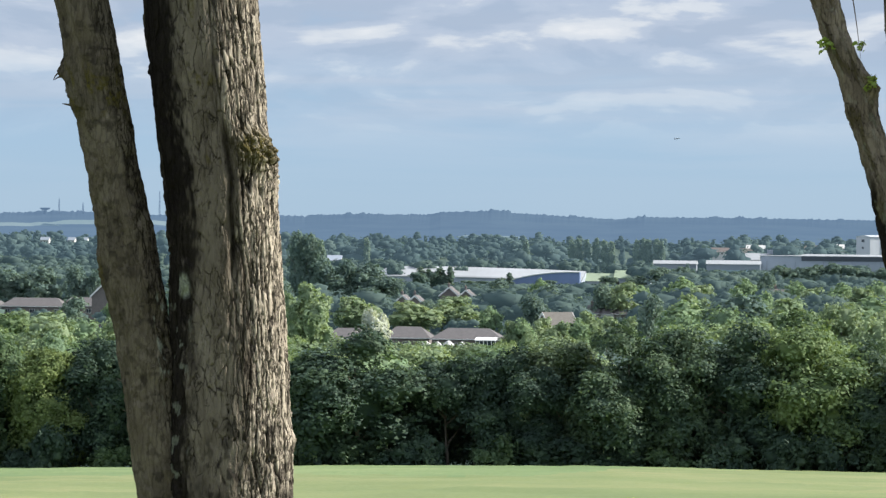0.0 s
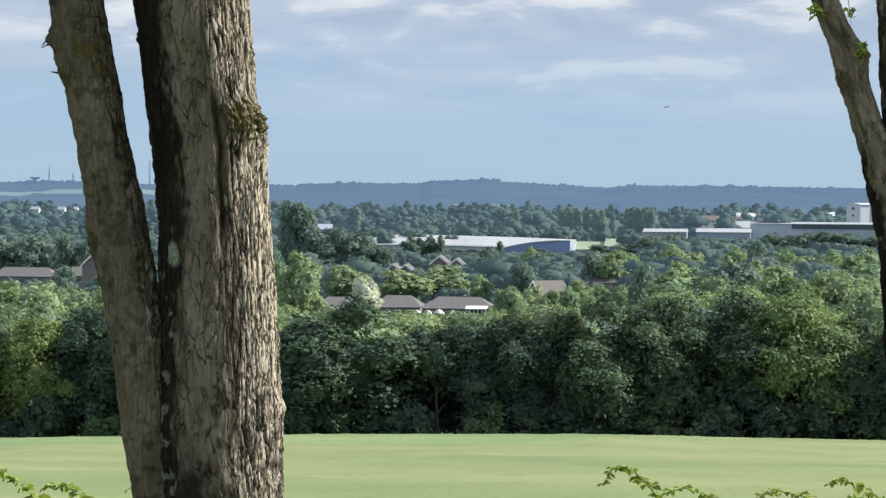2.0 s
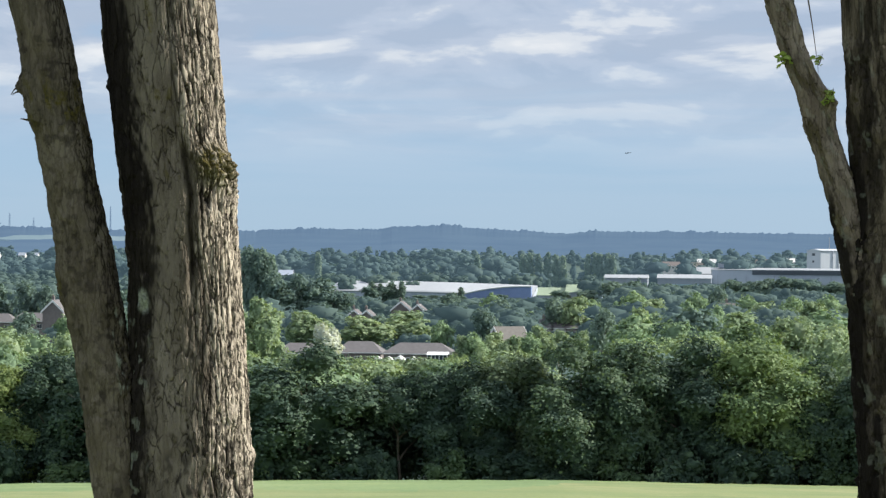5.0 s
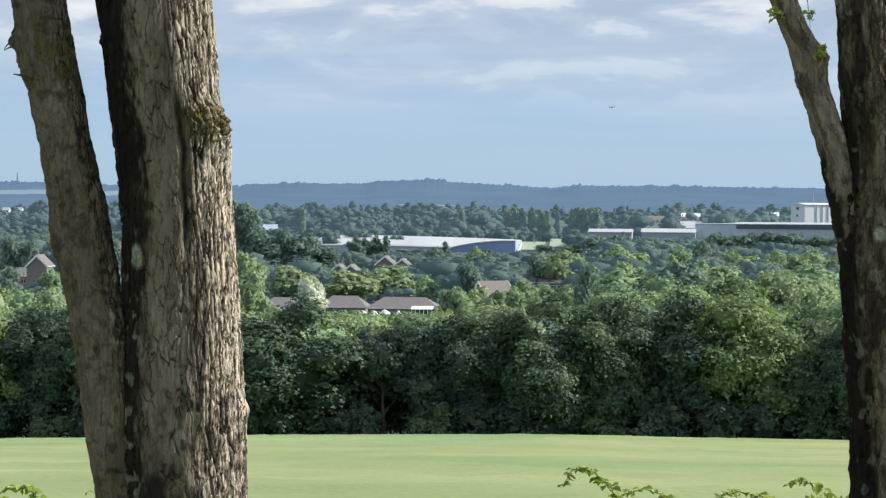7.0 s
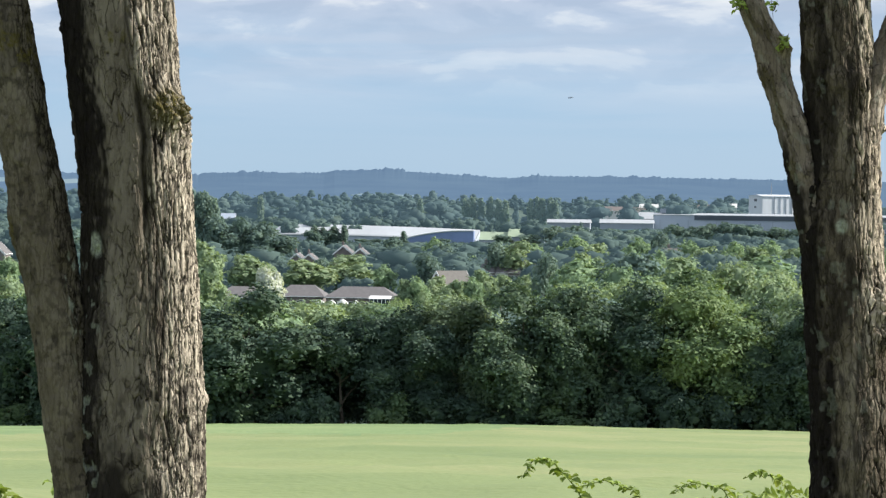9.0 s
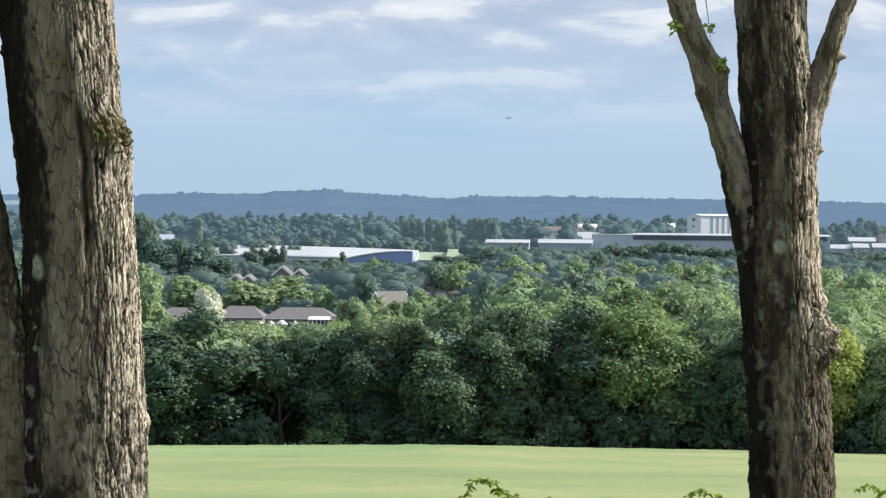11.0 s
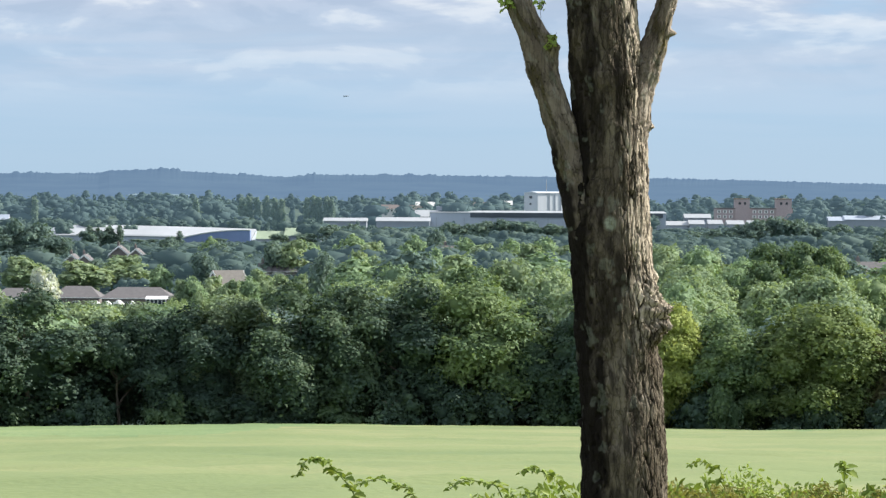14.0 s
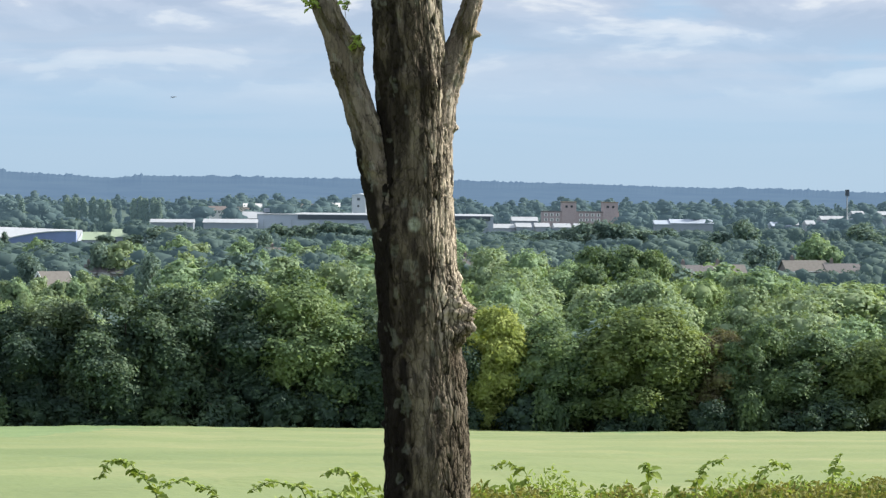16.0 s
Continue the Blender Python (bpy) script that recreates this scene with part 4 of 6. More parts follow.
house("house", "brick house with a gable above the trees", -0.2345, -0.0210, 760, 7.5, 5.4, 4.8, 3.0, turn=90, floors=2, verge=True, wall_mat=BRICK)
for s, v, d, w, m in ((0.1410, -0.0246, 690, 9, TILE_GREY), (0.1525, -0.0243, 700, 8, TILE_TAN), (0.1790, -0.0226, 750, 11, TILE_TAN), (0.1920, -0.0236, 750, 9, TILE_GREY), (0.0660, -0.0225, 760, 9, TILE_GREY), (0.0000, -0.0198, 900, 10, TILE_TAN)):
    house("house", "brick house with a plain tiled roof among trees", s, v, d, w, 7.5, 4.8, 2.8, turn=8, roof_mat=m, floors=2, chimneys=1)
# far roofs between the woods
for s, v, d, w, m in ((-0.2560, -0.0048, 3000, 9, SHEET_GREY), (-0.2465, -0.0048, 3000, 7, SHEET_GREY), (-0.2420, -0.0048, 3020, 7, SHEET_GREY), (-0.2330, -0.0048, 3020, 16, SHEET_GREY), (-0.1540, -0.0100, 1700, 8, SHEET_PALE),
                      (-0.0220, -0.0060, 2150, 12, BRICK), (-0.0150, -0.0062, 2150, 16, TILE_TAN), (-0.0100, -0.0050, 2250, 14, RENDER_WHITE), (0.0100, -0.0050, 2250, 16, TILE_TAN), (0.0170, -0.0045, 2300, 12, RENDER_WHITE)):
    house("distant_house", "small pale house among distant trees", s, v, d, w, 8, 5, 3.0, wall_mat=RENDER_WHITE, roof_mat=m, floors=1, chimneys=0)


def conservatory(s, v, dist, w):
    """A low glazed lean-to with a white frame, against a bungalow's front wall."""
    x, g = s * dist, float(land(s * dist, dist))
    top = EYE + v * dist - g
    ob = empty("conservatory", pose(x, dist, g), "white framed glazed conservatory against a bungalow", "conservatory")
    part("base_wall", boxed(-w / 2, w / 2, 0, 2.6, -0.5, 0.6), BRICK, ob)
    n = 5
    for k in range(n + 1):
        xx = -w / 2 + w * k / n
        part("post", boxed(xx - 0.06, xx + 0.06, -0.03, 0.09, 0.6, top - 0.5), WHITE_PAINT, ob)
    for k in range(n):
        x0 = -w / 2 + w * k / n + 0.06
        part("pane", boxed(x0, x0 + w / n - 0.12, 0.0, 0.04, 0.62, top - 0.5), GLASS_DARK, ob)
    bm = bmesh.new()
    vs = [bm.verts.new(q) for q in ((-w / 2 - 0.2, -0.2, top - 0.5), (w / 2 + 0.2, -0.2, top - 0.5), (w / 2 + 0.2, 2.6, top), (-w / 2 - 0.2, 2.6, top))]
    low = [bm.verts.new((q.co.x, q.co.y, q.co.z - 0.12)) for q in vs]
    bm.faces.new(vs), bm.faces.new(low[::-1])
    for k in range(4):
        bm.faces.new((vs[k], low[k], low[(k + 1) % 4], vs[(k + 1) % 4]))
    part("roof", bm, WHITE_PAINT, ob, "white sheet roof")


def parasol(s, v, dist, r):
    """A pale garden parasol: pole, base and a ribbed canopy."""
    x, g = s * dist, float(land(s * dist, dist))
    top = EYE + v * dist - g
    ob = empty("garden_parasol", pose(x, dist, g), "pale cream garden parasol standing open in a garden", "parasol", "garden parasols")
    V, F = tube([(0, 0, 0), (0, 0, top * 0.5), (0, 0, top)], [0.03, 0.03, 0.02], 6)
    part("pole", np_mesh("pole", V, F), STEEL, ob)
    bm = bmesh.new()
    bmesh.ops.create_cone(bm, cap_ends=True, segments=12, radius1=0.35, radius2=0.28, depth=0.1, matrix=Matrix.Translation((0, 0, 0.05)))
    part("base", bm, TILE_GREY, ob)
    ph = np.linspace(0, 2 * math.pi, 16, endpoint=False)
    rim = r * np.where(np.arange(16) % 2, 0.94, 1.0)
    rings = [np.stack([np.cos(ph) * rim * f, np.sin(ph) * rim * f, ph * 0 + top - 0.75 * f ** 1.4], 1) for f in (0.05, 0.4, 0.75, 1.0)]
    rings.append(rings[-1] + (0, 0, -0.22))
    V = np.concatenate(rings)
    i = np.arange(80).reshape(5, 16)
    part("canopy", np_mesh("canopy", V, np.stack([i[:-1], i[1:], np.roll(i[1:], -1, 1), np.roll(i[:-1], -1, 1)], -1).reshape(-1, 4)), RENDER_WHITE, ob)


conservatory(-0.1015, -0.0377, 592, 4.0)
for s, v, r in ((-0.1222, -0.0390, 1.2), (-0.1180, -0.0392, 1.0), (-0.1142, -0.0388, 1.1), (-0.1096, -0.0391, 0.9)):
    parasol(s, v, 588, r)


def span(s0, s1, dist):
    return s0 * dist, s1 * dist


def arched_shed():
    """A very long low building with a curved white roof and a blue arched end bay."""
    d = 1600
    x0, x1 = span(-0.1412, -0.0690, d)
    g = float(land((x0 + x1) / 2, d)) - 1
    top = EYE - 0.0138 * d
    ob = empty("long_shed", pose(0, d, 0), "very long industrial shed with a low curved white roof", "industrial building")
    xs = np.linspace(x0, x1, 60)
    f = (xs - x0) / (x1 - x0)
    up = top - 6.5 * np.maximum(0, (0.09 - f) / 0.09) ** 2 * 0.35 - 1.8 * np.maximum(0, (f - 0.30) / 0.70) ** 1.5
    ys = np.linspace(0, 40, 8)
    V, n = [], len(xs)
    for k, yy in enumerate(ys):
        V.append(np.stack([xs, xs * 0 + yy, up - 5.0 * (1 - yy / 40) ** 1.3], 1))
    under = [np.stack([xs, xs * 0 + yy, up - 5.0 * (1 - yy / 40) ** 1.3 - 0.4], 1) for yy in ys]
    V = np.concatenate(V + under)
    i = np.arange(8 * n).reshape(8, n)
    F = np.stack([i[:-1, :-1], i[:-1, 1:], i[1:, 1:], i[1:, :-1]], -1).reshape(-1, 4)
    j = i + 8 * n
    F2 = np.stack([j[:-1, :-1], j[1:, :-1], j[1:, 1:], j[:-1, 1:]], -1).reshape(-1, 4)
    rim = np.stack([i[0, :-1], j[0, :-1], j[0, 1:], i[0, 1:]], -1)
    part("roof", np_mesh("roof", V, np.concatenate([F, F2, rim])), SHEET_WHITE, ob, "low curved white sheet roof")
    low = float(np.min(up)) - 4.2
    bm = bmesh.new()
    brow = [bm.verts.new((a, 0.6, b - 5.3)) for a, b in zip(xs, up)] + [bm.verts.new((x1, 0.6, g)), bm.verts.new((x0, 0.6, g))]
    back = [bm.verts.new((a, 39, b - 0.3)) for a, b in zip(xs, up)] + [bm.verts.new((x1, 39, g)), bm.verts.new((x0, 39, g))]
    bm.faces.new(brow[::-1]), bm.faces.new(back)
    for k in (len(brow) - 3, len(brow) - 1):
        q = (k + 1) % len(brow)
        bm.faces.new((brow[k], brow[q], back[q], back[k]))
    part("wall", bm, SHEET_PALE, ob)
    # the blue arched bay at the end
    bx0, bx1 = span(-0.0935, -0.0695, d - 4)
    c, half = (bx0 + bx1) / 2, (bx1 - bx0) / 2
    t = np.linspace(0, 1, 25)
    arch_x = bx0 + (bx1 - bx0) * t
    crest = EYE - 0.0147 * d
    arch_z = crest - 5.2 * (1 - t) ** 2 - 0.5 * t ** 2
    bm = bmesh.new()
    for yy in (-6.0, 2.0):
        vs = [bm.verts.new((a, yy, b)) for a, b in zip(arch_x, arch_z)] + [bm.verts.new((bx1, yy, g)), bm.verts.new((bx0, yy, g))]
        bm.faces.new(vs)
    bm.verts.ensure_lookup_table()
    m = len(arch_x) + 2
    for k in range(m):
        bm.faces.new((bm.verts[k], bm.verts[(k + 1) % m], bm.verts[m + (k + 1) % m], bm.verts[m + k]))
    part("end_bay", bm, SHEET_BLUE, ob, "blue clad arched end bay")
    V, F = tube(np.stack([arch_x, arch_x * 0 - 6.3, arch_z + 0.3], 1), np.full(25, 0.45), 6)
    part("roof_edge", np_mesh("roof_edge", V, F), WHITE_PAINT, ob, "white roof edge along the arch")
    # its lower green-roofed neighbour
    for a, b, v in ((-0.0690, -0.0560, -0.0153), (-0.0580, -0.0455, -0.0142)):
        x0, x1 = span(a, b, d + 30)
        z = EYE + v * (d + 30)
        ob = empty("green_roofed_shed", pose(0, d + 30, 0), "low shed with a pale green sheet roof", "industrial building", "green-roofed sheds")
        part("wall", boxed(x0, x1, 0, 30, g, z - 4.2), SHEET_PALE, ob)
        bm = bmesh.new()
        vs = [bm.verts.new(p) for p in ((x0, -1, z - 4.2), (x1, -1, z - 4.2), (x1, 14, z), (x0, 14, z), (x1, 31, z - 4.2), (x0, 31, z - 4.2))]
        bm.faces.new(vs[:4]), bm.faces.new((vs[3], vs[2], vs[4], vs[5])), bm.faces.new((vs[0], vs[3], vs[5])), bm.faces.new((vs[1], vs[4], vs[2])), bm.faces.new((vs[0], vs[5], vs[4], vs[1]))
        part("roof", bm, ROOF_GREEN, ob, "pale green sheet roof")


def block(name, label, s0, s1, v, dist, deep, wall_mat, roof_mat, lip=1.2, group="", turn=0.0):
    """A building with a low ridged roof sheet that stands out over its walls."""
    x0, x1 = span(s0, s1, dist)
    c = (x0 + x1) / 2
    x0, x1 = x0 - c, x1 - c
    g = float(land(c, dist))
    z = EYE + v * dist - g
    ob = empty(name, pose(c, dist, g, 0, 0, turn), label, "industrial building", group)
    part("wall", boxed(x0, x1, 0, deep, -1, z - lip), wall_mat, ob)
    bm = bmesh.new()
    lo = z - lip
    vs = [bm.verts.new(p) for p in ((x0 - 0.5, -0.6, lo - 0.3), (x1 + 0.5, -0.6, lo - 0.3), (x1 + 0.5, -0.6, lo), (x0 - 0.5, -0.6, lo), (x1 + 0.5, deep * 0.4, z), (x0 - 0.5, deep * 0.4, z), (x1 + 0.5, deep + 0.6, lo), (x0 - 0.5, deep + 0.6, lo))]
    for f in ((0, 1, 2, 3), (3, 2, 4, 5), (5, 4, 6, 7), (1, 0, 7, 6), (0, 3, 5, 7), (1, 6, 4, 2)):
        bm.faces.new([vs[i] for i in f])
    part("roof", bm, roof_mat, ob)
    return ob, x0, x1, -1, z


arched_shed()
ob, x0, x1, g, z = block("warehouse", "large pale warehouse with a dark glazed band", -0.0083, 0.0720, -0.0080, 1900, 60, SHEET_PALE, SHEET_WHITE, 1.0)
part("window_band", boxed(x0 + 26, x1 - 2, -0.5, 0.2, z - 4.2, z - 1.1), SHEET_DARK, ob, "dark glazed band under the roof")
for k in range(9):
    xx = x0 + 4 + k * (x1 - x0 - 8) / 8
    part("cladding_joint", boxed(xx - 0.2, xx + 0.2, -0.25, 0.1, g, z - 4.4), SHEET_GREY, ob)
part("roof_plant", boxed(x0 + 4, x0 + 13, 8, 20, z, z + 2.6), SHEET_GREY, ob, "grey roof plant room")
ob, x0, x1, g, z = block("low_warehouse", "lower warehouse with a white roof and teal wall", -0.0266, -0.0085, -0.0104, 1860, 40, SHEET_GREY, SHEET_WHITE, 2.2)
part("side_panel", boxed(x0 + 6, x1 - 4, -0.4, 0.1, g, z - 6.0), SHEET_TEAL, ob, "pale teal cladding panel")
block("white_roofed_shed", "shed with a bright white roof", -0.0172, -0.0088, -0.0078, 2000, 25, SHEET_GREY, SHEET_WHITE, 4.5, "far sheds")
block("white_roofed_shed", "narrow shed with a bright white roof", -0.0445, -0.0300, -0.0106, 1900, 25, SHEET_GREY, SHEET_WHITE, 2.0, "far sheds")
ob, x0, x1, g, z = block("tower_block", "plain white industrial tower with a mast on top", 0.0275, 0.0440, -0.0013, 2040, 22, SHEET_LIGHT, SHEET_LIGHT, 1.0, "", 24.0)
for k in range(5):
    xx = x0 + 9 + k * 4.4
    part("wall_rib", boxed(xx - 0.25, xx + 0.25, -0.4, 0.1, g, z - 1.6), SHEET_GREY, ob)
part("vent", boxed(x0 - 0.3, x0 + 0.1, 9.0, 13.0, z - 4.8, z - 3.0), SHEET_DARK, ob)
part("vent", boxed(x0 - 0.3, x0 + 0.1, 10.0, 12.5, z - 9.4, z - 8.0), SHEET_DARK, ob)
V, F = tube([(x0 + 8, 3, z - 0.3), (x0 + 8, 3, z + 4), (x0 + 8, 3, z + 8)], [0.28, 0.24, 0.14], 6)
part("mast", np_mesh("mast", V, F), STEEL, ob, "thin steel mast")


def brick_works():
    """A long brick building with two square towers and rows of pale windows."""
    d = 2100
    x0, x1 = span(0.0890, 0.1150, d)
    g, z = float(land(x0, d)) - 1, EYE - 0.0066 * d
    ob = empty("brick_works", pose(0, d, 0), "long red brick works with two square towers", "factory")
    part("wall", boxed(x0, x1, 0, 18, g, z - 0.6), BRICK_PALE, ob)
    part("roof", boxed(x0 - 0.4, x1 + 0.4, -0.4, 18.4, z - 0.6, z), TILE_GREY, ob)
    for a, b in ((0.0954, 0.1003), (0.1094, 0.1146)):
        ta, tb = span(a, b, d)
        tw = part("tower", boxed(ta, tb, -1.5, 9, g, EYE - 0.0036 * d), BRICK_PALE, ob)
        part("cornice", boxed(ta - 0.4, tb + 0.4, -1.9, 9.4, EYE - 0.0036 * d, EYE - 0.0033 * d), BRICK_TAN, tw)
        for k in range(2):
            xx = ta + (tb - ta) * (0.32 + 0.36 * k)
            part("window", boxed(xx - 0.8, xx + 0.8, -1.7, -1.4, EYE - 0.0054 * d, EYE - 0.0046 * d), GLASS_DARK, tw)
    for row in range(2):
        for k in range(13):
            xx = x0 + (x1 - x0) * (k + 0.5) / 13
            if any(a * d - 1.5 < xx < b * d + 1.5 for a, b in ((0.0954, 0.1003), (0.1094, 0.1146))):
                continue
            zz = z - 3.6 - 3.6 * row
            w = part("window", boxed(xx - 1.3, xx + 1.3, -0.2, 0.1, zz, zz + 2.0), WHITE_PAINT, ob)
            part("pane", boxed(xx - 0.5, xx + 0.5, -0.26, -0.18, zz + 0.3, zz + 1.7), GLASS_DARK, w)


brick_works()
for s0, s1, v, d in ((0.0713, 0.0795, -0.0112, 1960), (0.0785, 0.0872, -0.0087, 2000), (0.0800, 0.0850, -0.0108, 1955), (0.0865, 0.0912, -0.0107, 1965), (0.0930, 0.0985, -0.0108, 1990), (0.1000, 0.1030, -0.0108, 1990),
                     (0.1275, 0.1330, -0.0094, 1950), (0.1330, 0.1475, -0.0090, 1950), (0.1680, 0.1745, -0.0096, 1950), (0.1735, 0.1770, -0.0092, 1970), (0.1800, 0.1828, -0.0090, 1980), (0.1960, 0.2120, -0.0056, 2100), (0.1850, 0.2100, -0.0074, 2150)):
    block("factory_unit", "low factory unit with a bright pale roof", s0, s1, v, d, 20, SHEET_GREY, SHEET_WHITE if d != 1950 else SHEET_PALE, 2.6, "factory units")


def on_pole(name, label, s, v, dist, pole_v, w, h, mat):
    x, z, g = s * dist, EYE + v * dist, float(land(s * dist, dist))
    ob = empty(name, pose(x, dist, g), label, "mast")
    V, F = tube([(0, 0, -0.5), (0, 0, (z - g) * 0.5), (0, 0, z - g - h * 0.5)], [0.55, 0.45, 0.35], 8)
    part("pole", np_mesh("pole", V, F), STEEL, ob)
    part("head", boxed(-w / 2, w / 2, -w / 2, w / 2, z - g - h, z - g), mat, ob)
    return ob


on_pole("floodlight_mast", "tall mast with a dark square head", 0.1937, 0.0017, 2000, -0.003, 2.6, 4.4, SHEET_DARK)
# on the skyline: a water tower and lattice masts, glowing in the ridge's haze colour
RX = 4280


def water_tower():
    ob = empty("water_tower", pose(-0.2562 * RX, RX, EYE + 0.0044 * RX), "hazy water tower with a wide round tank", "water tower")
    bm = bmesh.new()
    bmesh.ops.create_cone(bm, cap_ends=True, segments=20, radius1=5, radius2=8.5, depth=3.4, matrix=Matrix.Translation((0, 0, 2.5)))
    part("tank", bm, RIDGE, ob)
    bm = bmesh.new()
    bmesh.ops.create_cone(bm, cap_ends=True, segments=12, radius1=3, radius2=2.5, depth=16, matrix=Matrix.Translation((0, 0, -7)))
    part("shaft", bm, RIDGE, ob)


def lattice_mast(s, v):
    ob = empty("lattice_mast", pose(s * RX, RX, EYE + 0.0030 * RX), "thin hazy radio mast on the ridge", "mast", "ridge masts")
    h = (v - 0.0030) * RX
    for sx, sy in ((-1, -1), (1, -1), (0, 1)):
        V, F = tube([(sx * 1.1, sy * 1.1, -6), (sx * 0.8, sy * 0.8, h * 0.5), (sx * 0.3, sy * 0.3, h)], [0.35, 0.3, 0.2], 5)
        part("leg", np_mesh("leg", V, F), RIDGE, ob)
    for k in range(7):
        z = h * k / 7
        part("brace", boxed(-1.0, 1.0, -1.0, 0.9, z, z + 0.35), RIDGE, ob)


water_tower()
for s, v in ((-0.2512, 0.0088), (-0.2427, 0.0073), (-0.2156, 0.0115)):
    lattice_mast(s, v)


def aircraft():
    """A light aircraft far off over the ridge."""
    d = 3200
    ob = empty("light_aircraft", pose(-0.0369 * d, d, EYE + 0.0308 * d, 0, -8, -10), "tiny light aircraft low over the valley", "aircraft")
    paint = plain("aircraft_grey", (0.42, 0.46, 0.52))
    t = np.linspace(0, 1, 9)
    V, F = tube(np.stack([-3.4 + 6.8 * t, t * 0, 0.15 * t], 1), 0.06 + 0.55 * np.sin(np.pi * np.minimum(1, t * 0.75 + 0.25)) ** 0.8, 8)
    part("fuselage", np_mesh("fuselage", V, F, True), paint, ob)
    for sy in (-1, 1):
        part("wing", boxed(-0.3, 0.9, min(0, sy * 4.6), max(0, sy * 4.6), 0.35, 0.5), paint, ob)
        part("tailplane", boxed(-3.4, -2.7, min(0, sy * 1.4), max(0, sy * 1.4), 0.1, 0.18), paint, ob)
    part("fin", boxed(-3.5, -2.7, -0.06, 0.06, 0.1, 1.3), paint, ob)


aircraft()


# ---------------------------------------------------------------- the two near trees
def bark(name, dark, mid, light, cracks=1.0):
    """Bark whose stains, painted sun and shade, lichen and moss lie where the stem carries them."""
    m = bpy.data.materials.new(name)
    m.use_nodes = True
    nt = m.node_tree
    N, L = nt.nodes.new, nt.links.new
    bsdf = nt.nodes["Principled BSDF"]
    bsdf.inputs["Roughness"].default_value, bsdf.inputs["Specular IOR Level"].default_value = 0.95, 0.06
    tc = N("ShaderNodeTexCoord")

    def noise_of(scale, stretch, detail=5.0, rough=0.55):
        mp, n = N("ShaderNodeMapping"), N("ShaderNodeTexNoise")
        mp.inputs["Scale"].default_value = stretch
        n.inputs["Scale"].default_value, n.inputs["Detail"].default_value, n.inputs["Roughness"].default_value = scale, detail, rough
        L(tc.outputs["Object"], mp.inputs[0]), L(mp.outputs[0], n.inputs[0])
        return n.outputs["Fac"]

    def ramp(fac, *stops):
        n = N("ShaderNodeValToRGB")
        e = n.color_ramp.elements
        while len(e) < len(stops):
            e.new(0.5)
        for el, (p, v) in zip(e, stops):
            el.position = p
            el.color = (*v, 1) if isinstance(v, tuple) else (v, v, v, 1)
        L(fac, n.inputs[0])
        return n.outputs[0]

    def mix(fac, a, b):
        n = N("ShaderNodeMix")
        n.data_type = "RGBA"
        L(fac, n.inputs["Factor"])
        for s, v in (("A", a), ("B", b)):
            if isinstance(v, tuple):
                n.inputs[s].default_value = (*v, 1)
            else:
                L(v, n.inputs[s])
        return n.outputs["Result"]

    def calc(op, a, b, c=0.0):
        n = N("ShaderNodeMath")
        n.operation, n.use_clamp = op, True
        for i, v in enumerate((a, b, c)):
            if isinstance(v, (int, float)):
                n.inputs[i].default_value = v
            else:
                L(v, n.inputs[i])
        return n.outputs[0]

    def carried(key):
        n = N("ShaderNodeAttribute")
        n.attribute_name = key
        return n.outputs["Fac"]

    broad, fine, grain = noise_of(9, (1, 1, 0.35)), noise_of(60, (1, 1, 0.30)), noise_of(300, (1, 1, 0.6))
    shift, amount, moved = N("ShaderNodeTexNoise"), N("ShaderNodeVectorMath"), N("ShaderNodeVectorMath")
    shift.inputs["Scale"].default_value, shift.inputs["Detail"].default_value = 22, 4
    amount.operation, moved.operation = "MULTIPLY_ADD", "ADD"
    amount.inputs[1].default_value, amount.inputs[2].default_value = (0.034, 0.034, 0.07), (-0.017, -0.017, -0.035)
    L(tc.outputs["Object"], shift.inputs["Vector"]), L(shift.outputs["Color"], amount.inputs[0])
    L(tc.outputs["Object"], moved.inputs[0]), L(amount.outputs[0], moved.inputs[1])

    def crackle(scale, stretch, width, tint=False):
        """Cracks between plates; or each plate's own number."""
        mp, v = N("ShaderNodeMapping"), N("ShaderNodeTexVoronoi")
        mp.inputs["Scale"].default_value, v.inputs["Scale"].default_value = stretch, scale
        L(moved.outputs[0], mp.inputs[0]), L(mp.outputs[0], v.inputs["Vector"])
        if tint:
            bw = N("ShaderNodeRGBToBW")
            L(v.outputs["Color"], bw.inputs[0])
            return bw.outputs[0]
        v.feature = "DISTANCE_TO_EDGE"
        return ramp(v.outputs["Distance"], (0.0, 1.0), (width * 0.4, 0.85), (width, 0.0))

    rugged = carried("furrowed")
    plate, split, hair = crackle(24, (1, 1, 0.30), 0.038), crackle(38, (1, 1, 0.09), 0.09), crackle(70, (1, 1, 0.26), 0.06)
    some = ramp(noise_of(11, (1, 1, 0.6)), (0.44, 0.0), (0.58, 1.0))
    few = ramp(noise_of(26, (1, 1, 0.4)), (0.48, 0.0), (0.62, 1.0))
    plate = calc("MULTIPLY", plate, some)
    split = calc("MULTIPLY", split, calc("MULTIPLY_ADD", rugged, 0.9, 0.05))
    hair = calc("MULTIPLY", hair, few)
    chips = crackle(24, (1, 1, 0.30), 0, True)
    scales = crackle(38, (1, 1, 0.09), 0, True)
    col = ramp(broad, (0.32, dark), (0.52, mid), (0.70, light))
    col = mix(ramp(fine, (0.45, 0.0), (0.64, 0.45)), col, tuple(c * 0.55 for c in mid))
    col = mix(calc("MULTIPLY", chips, 0.40), col, light)
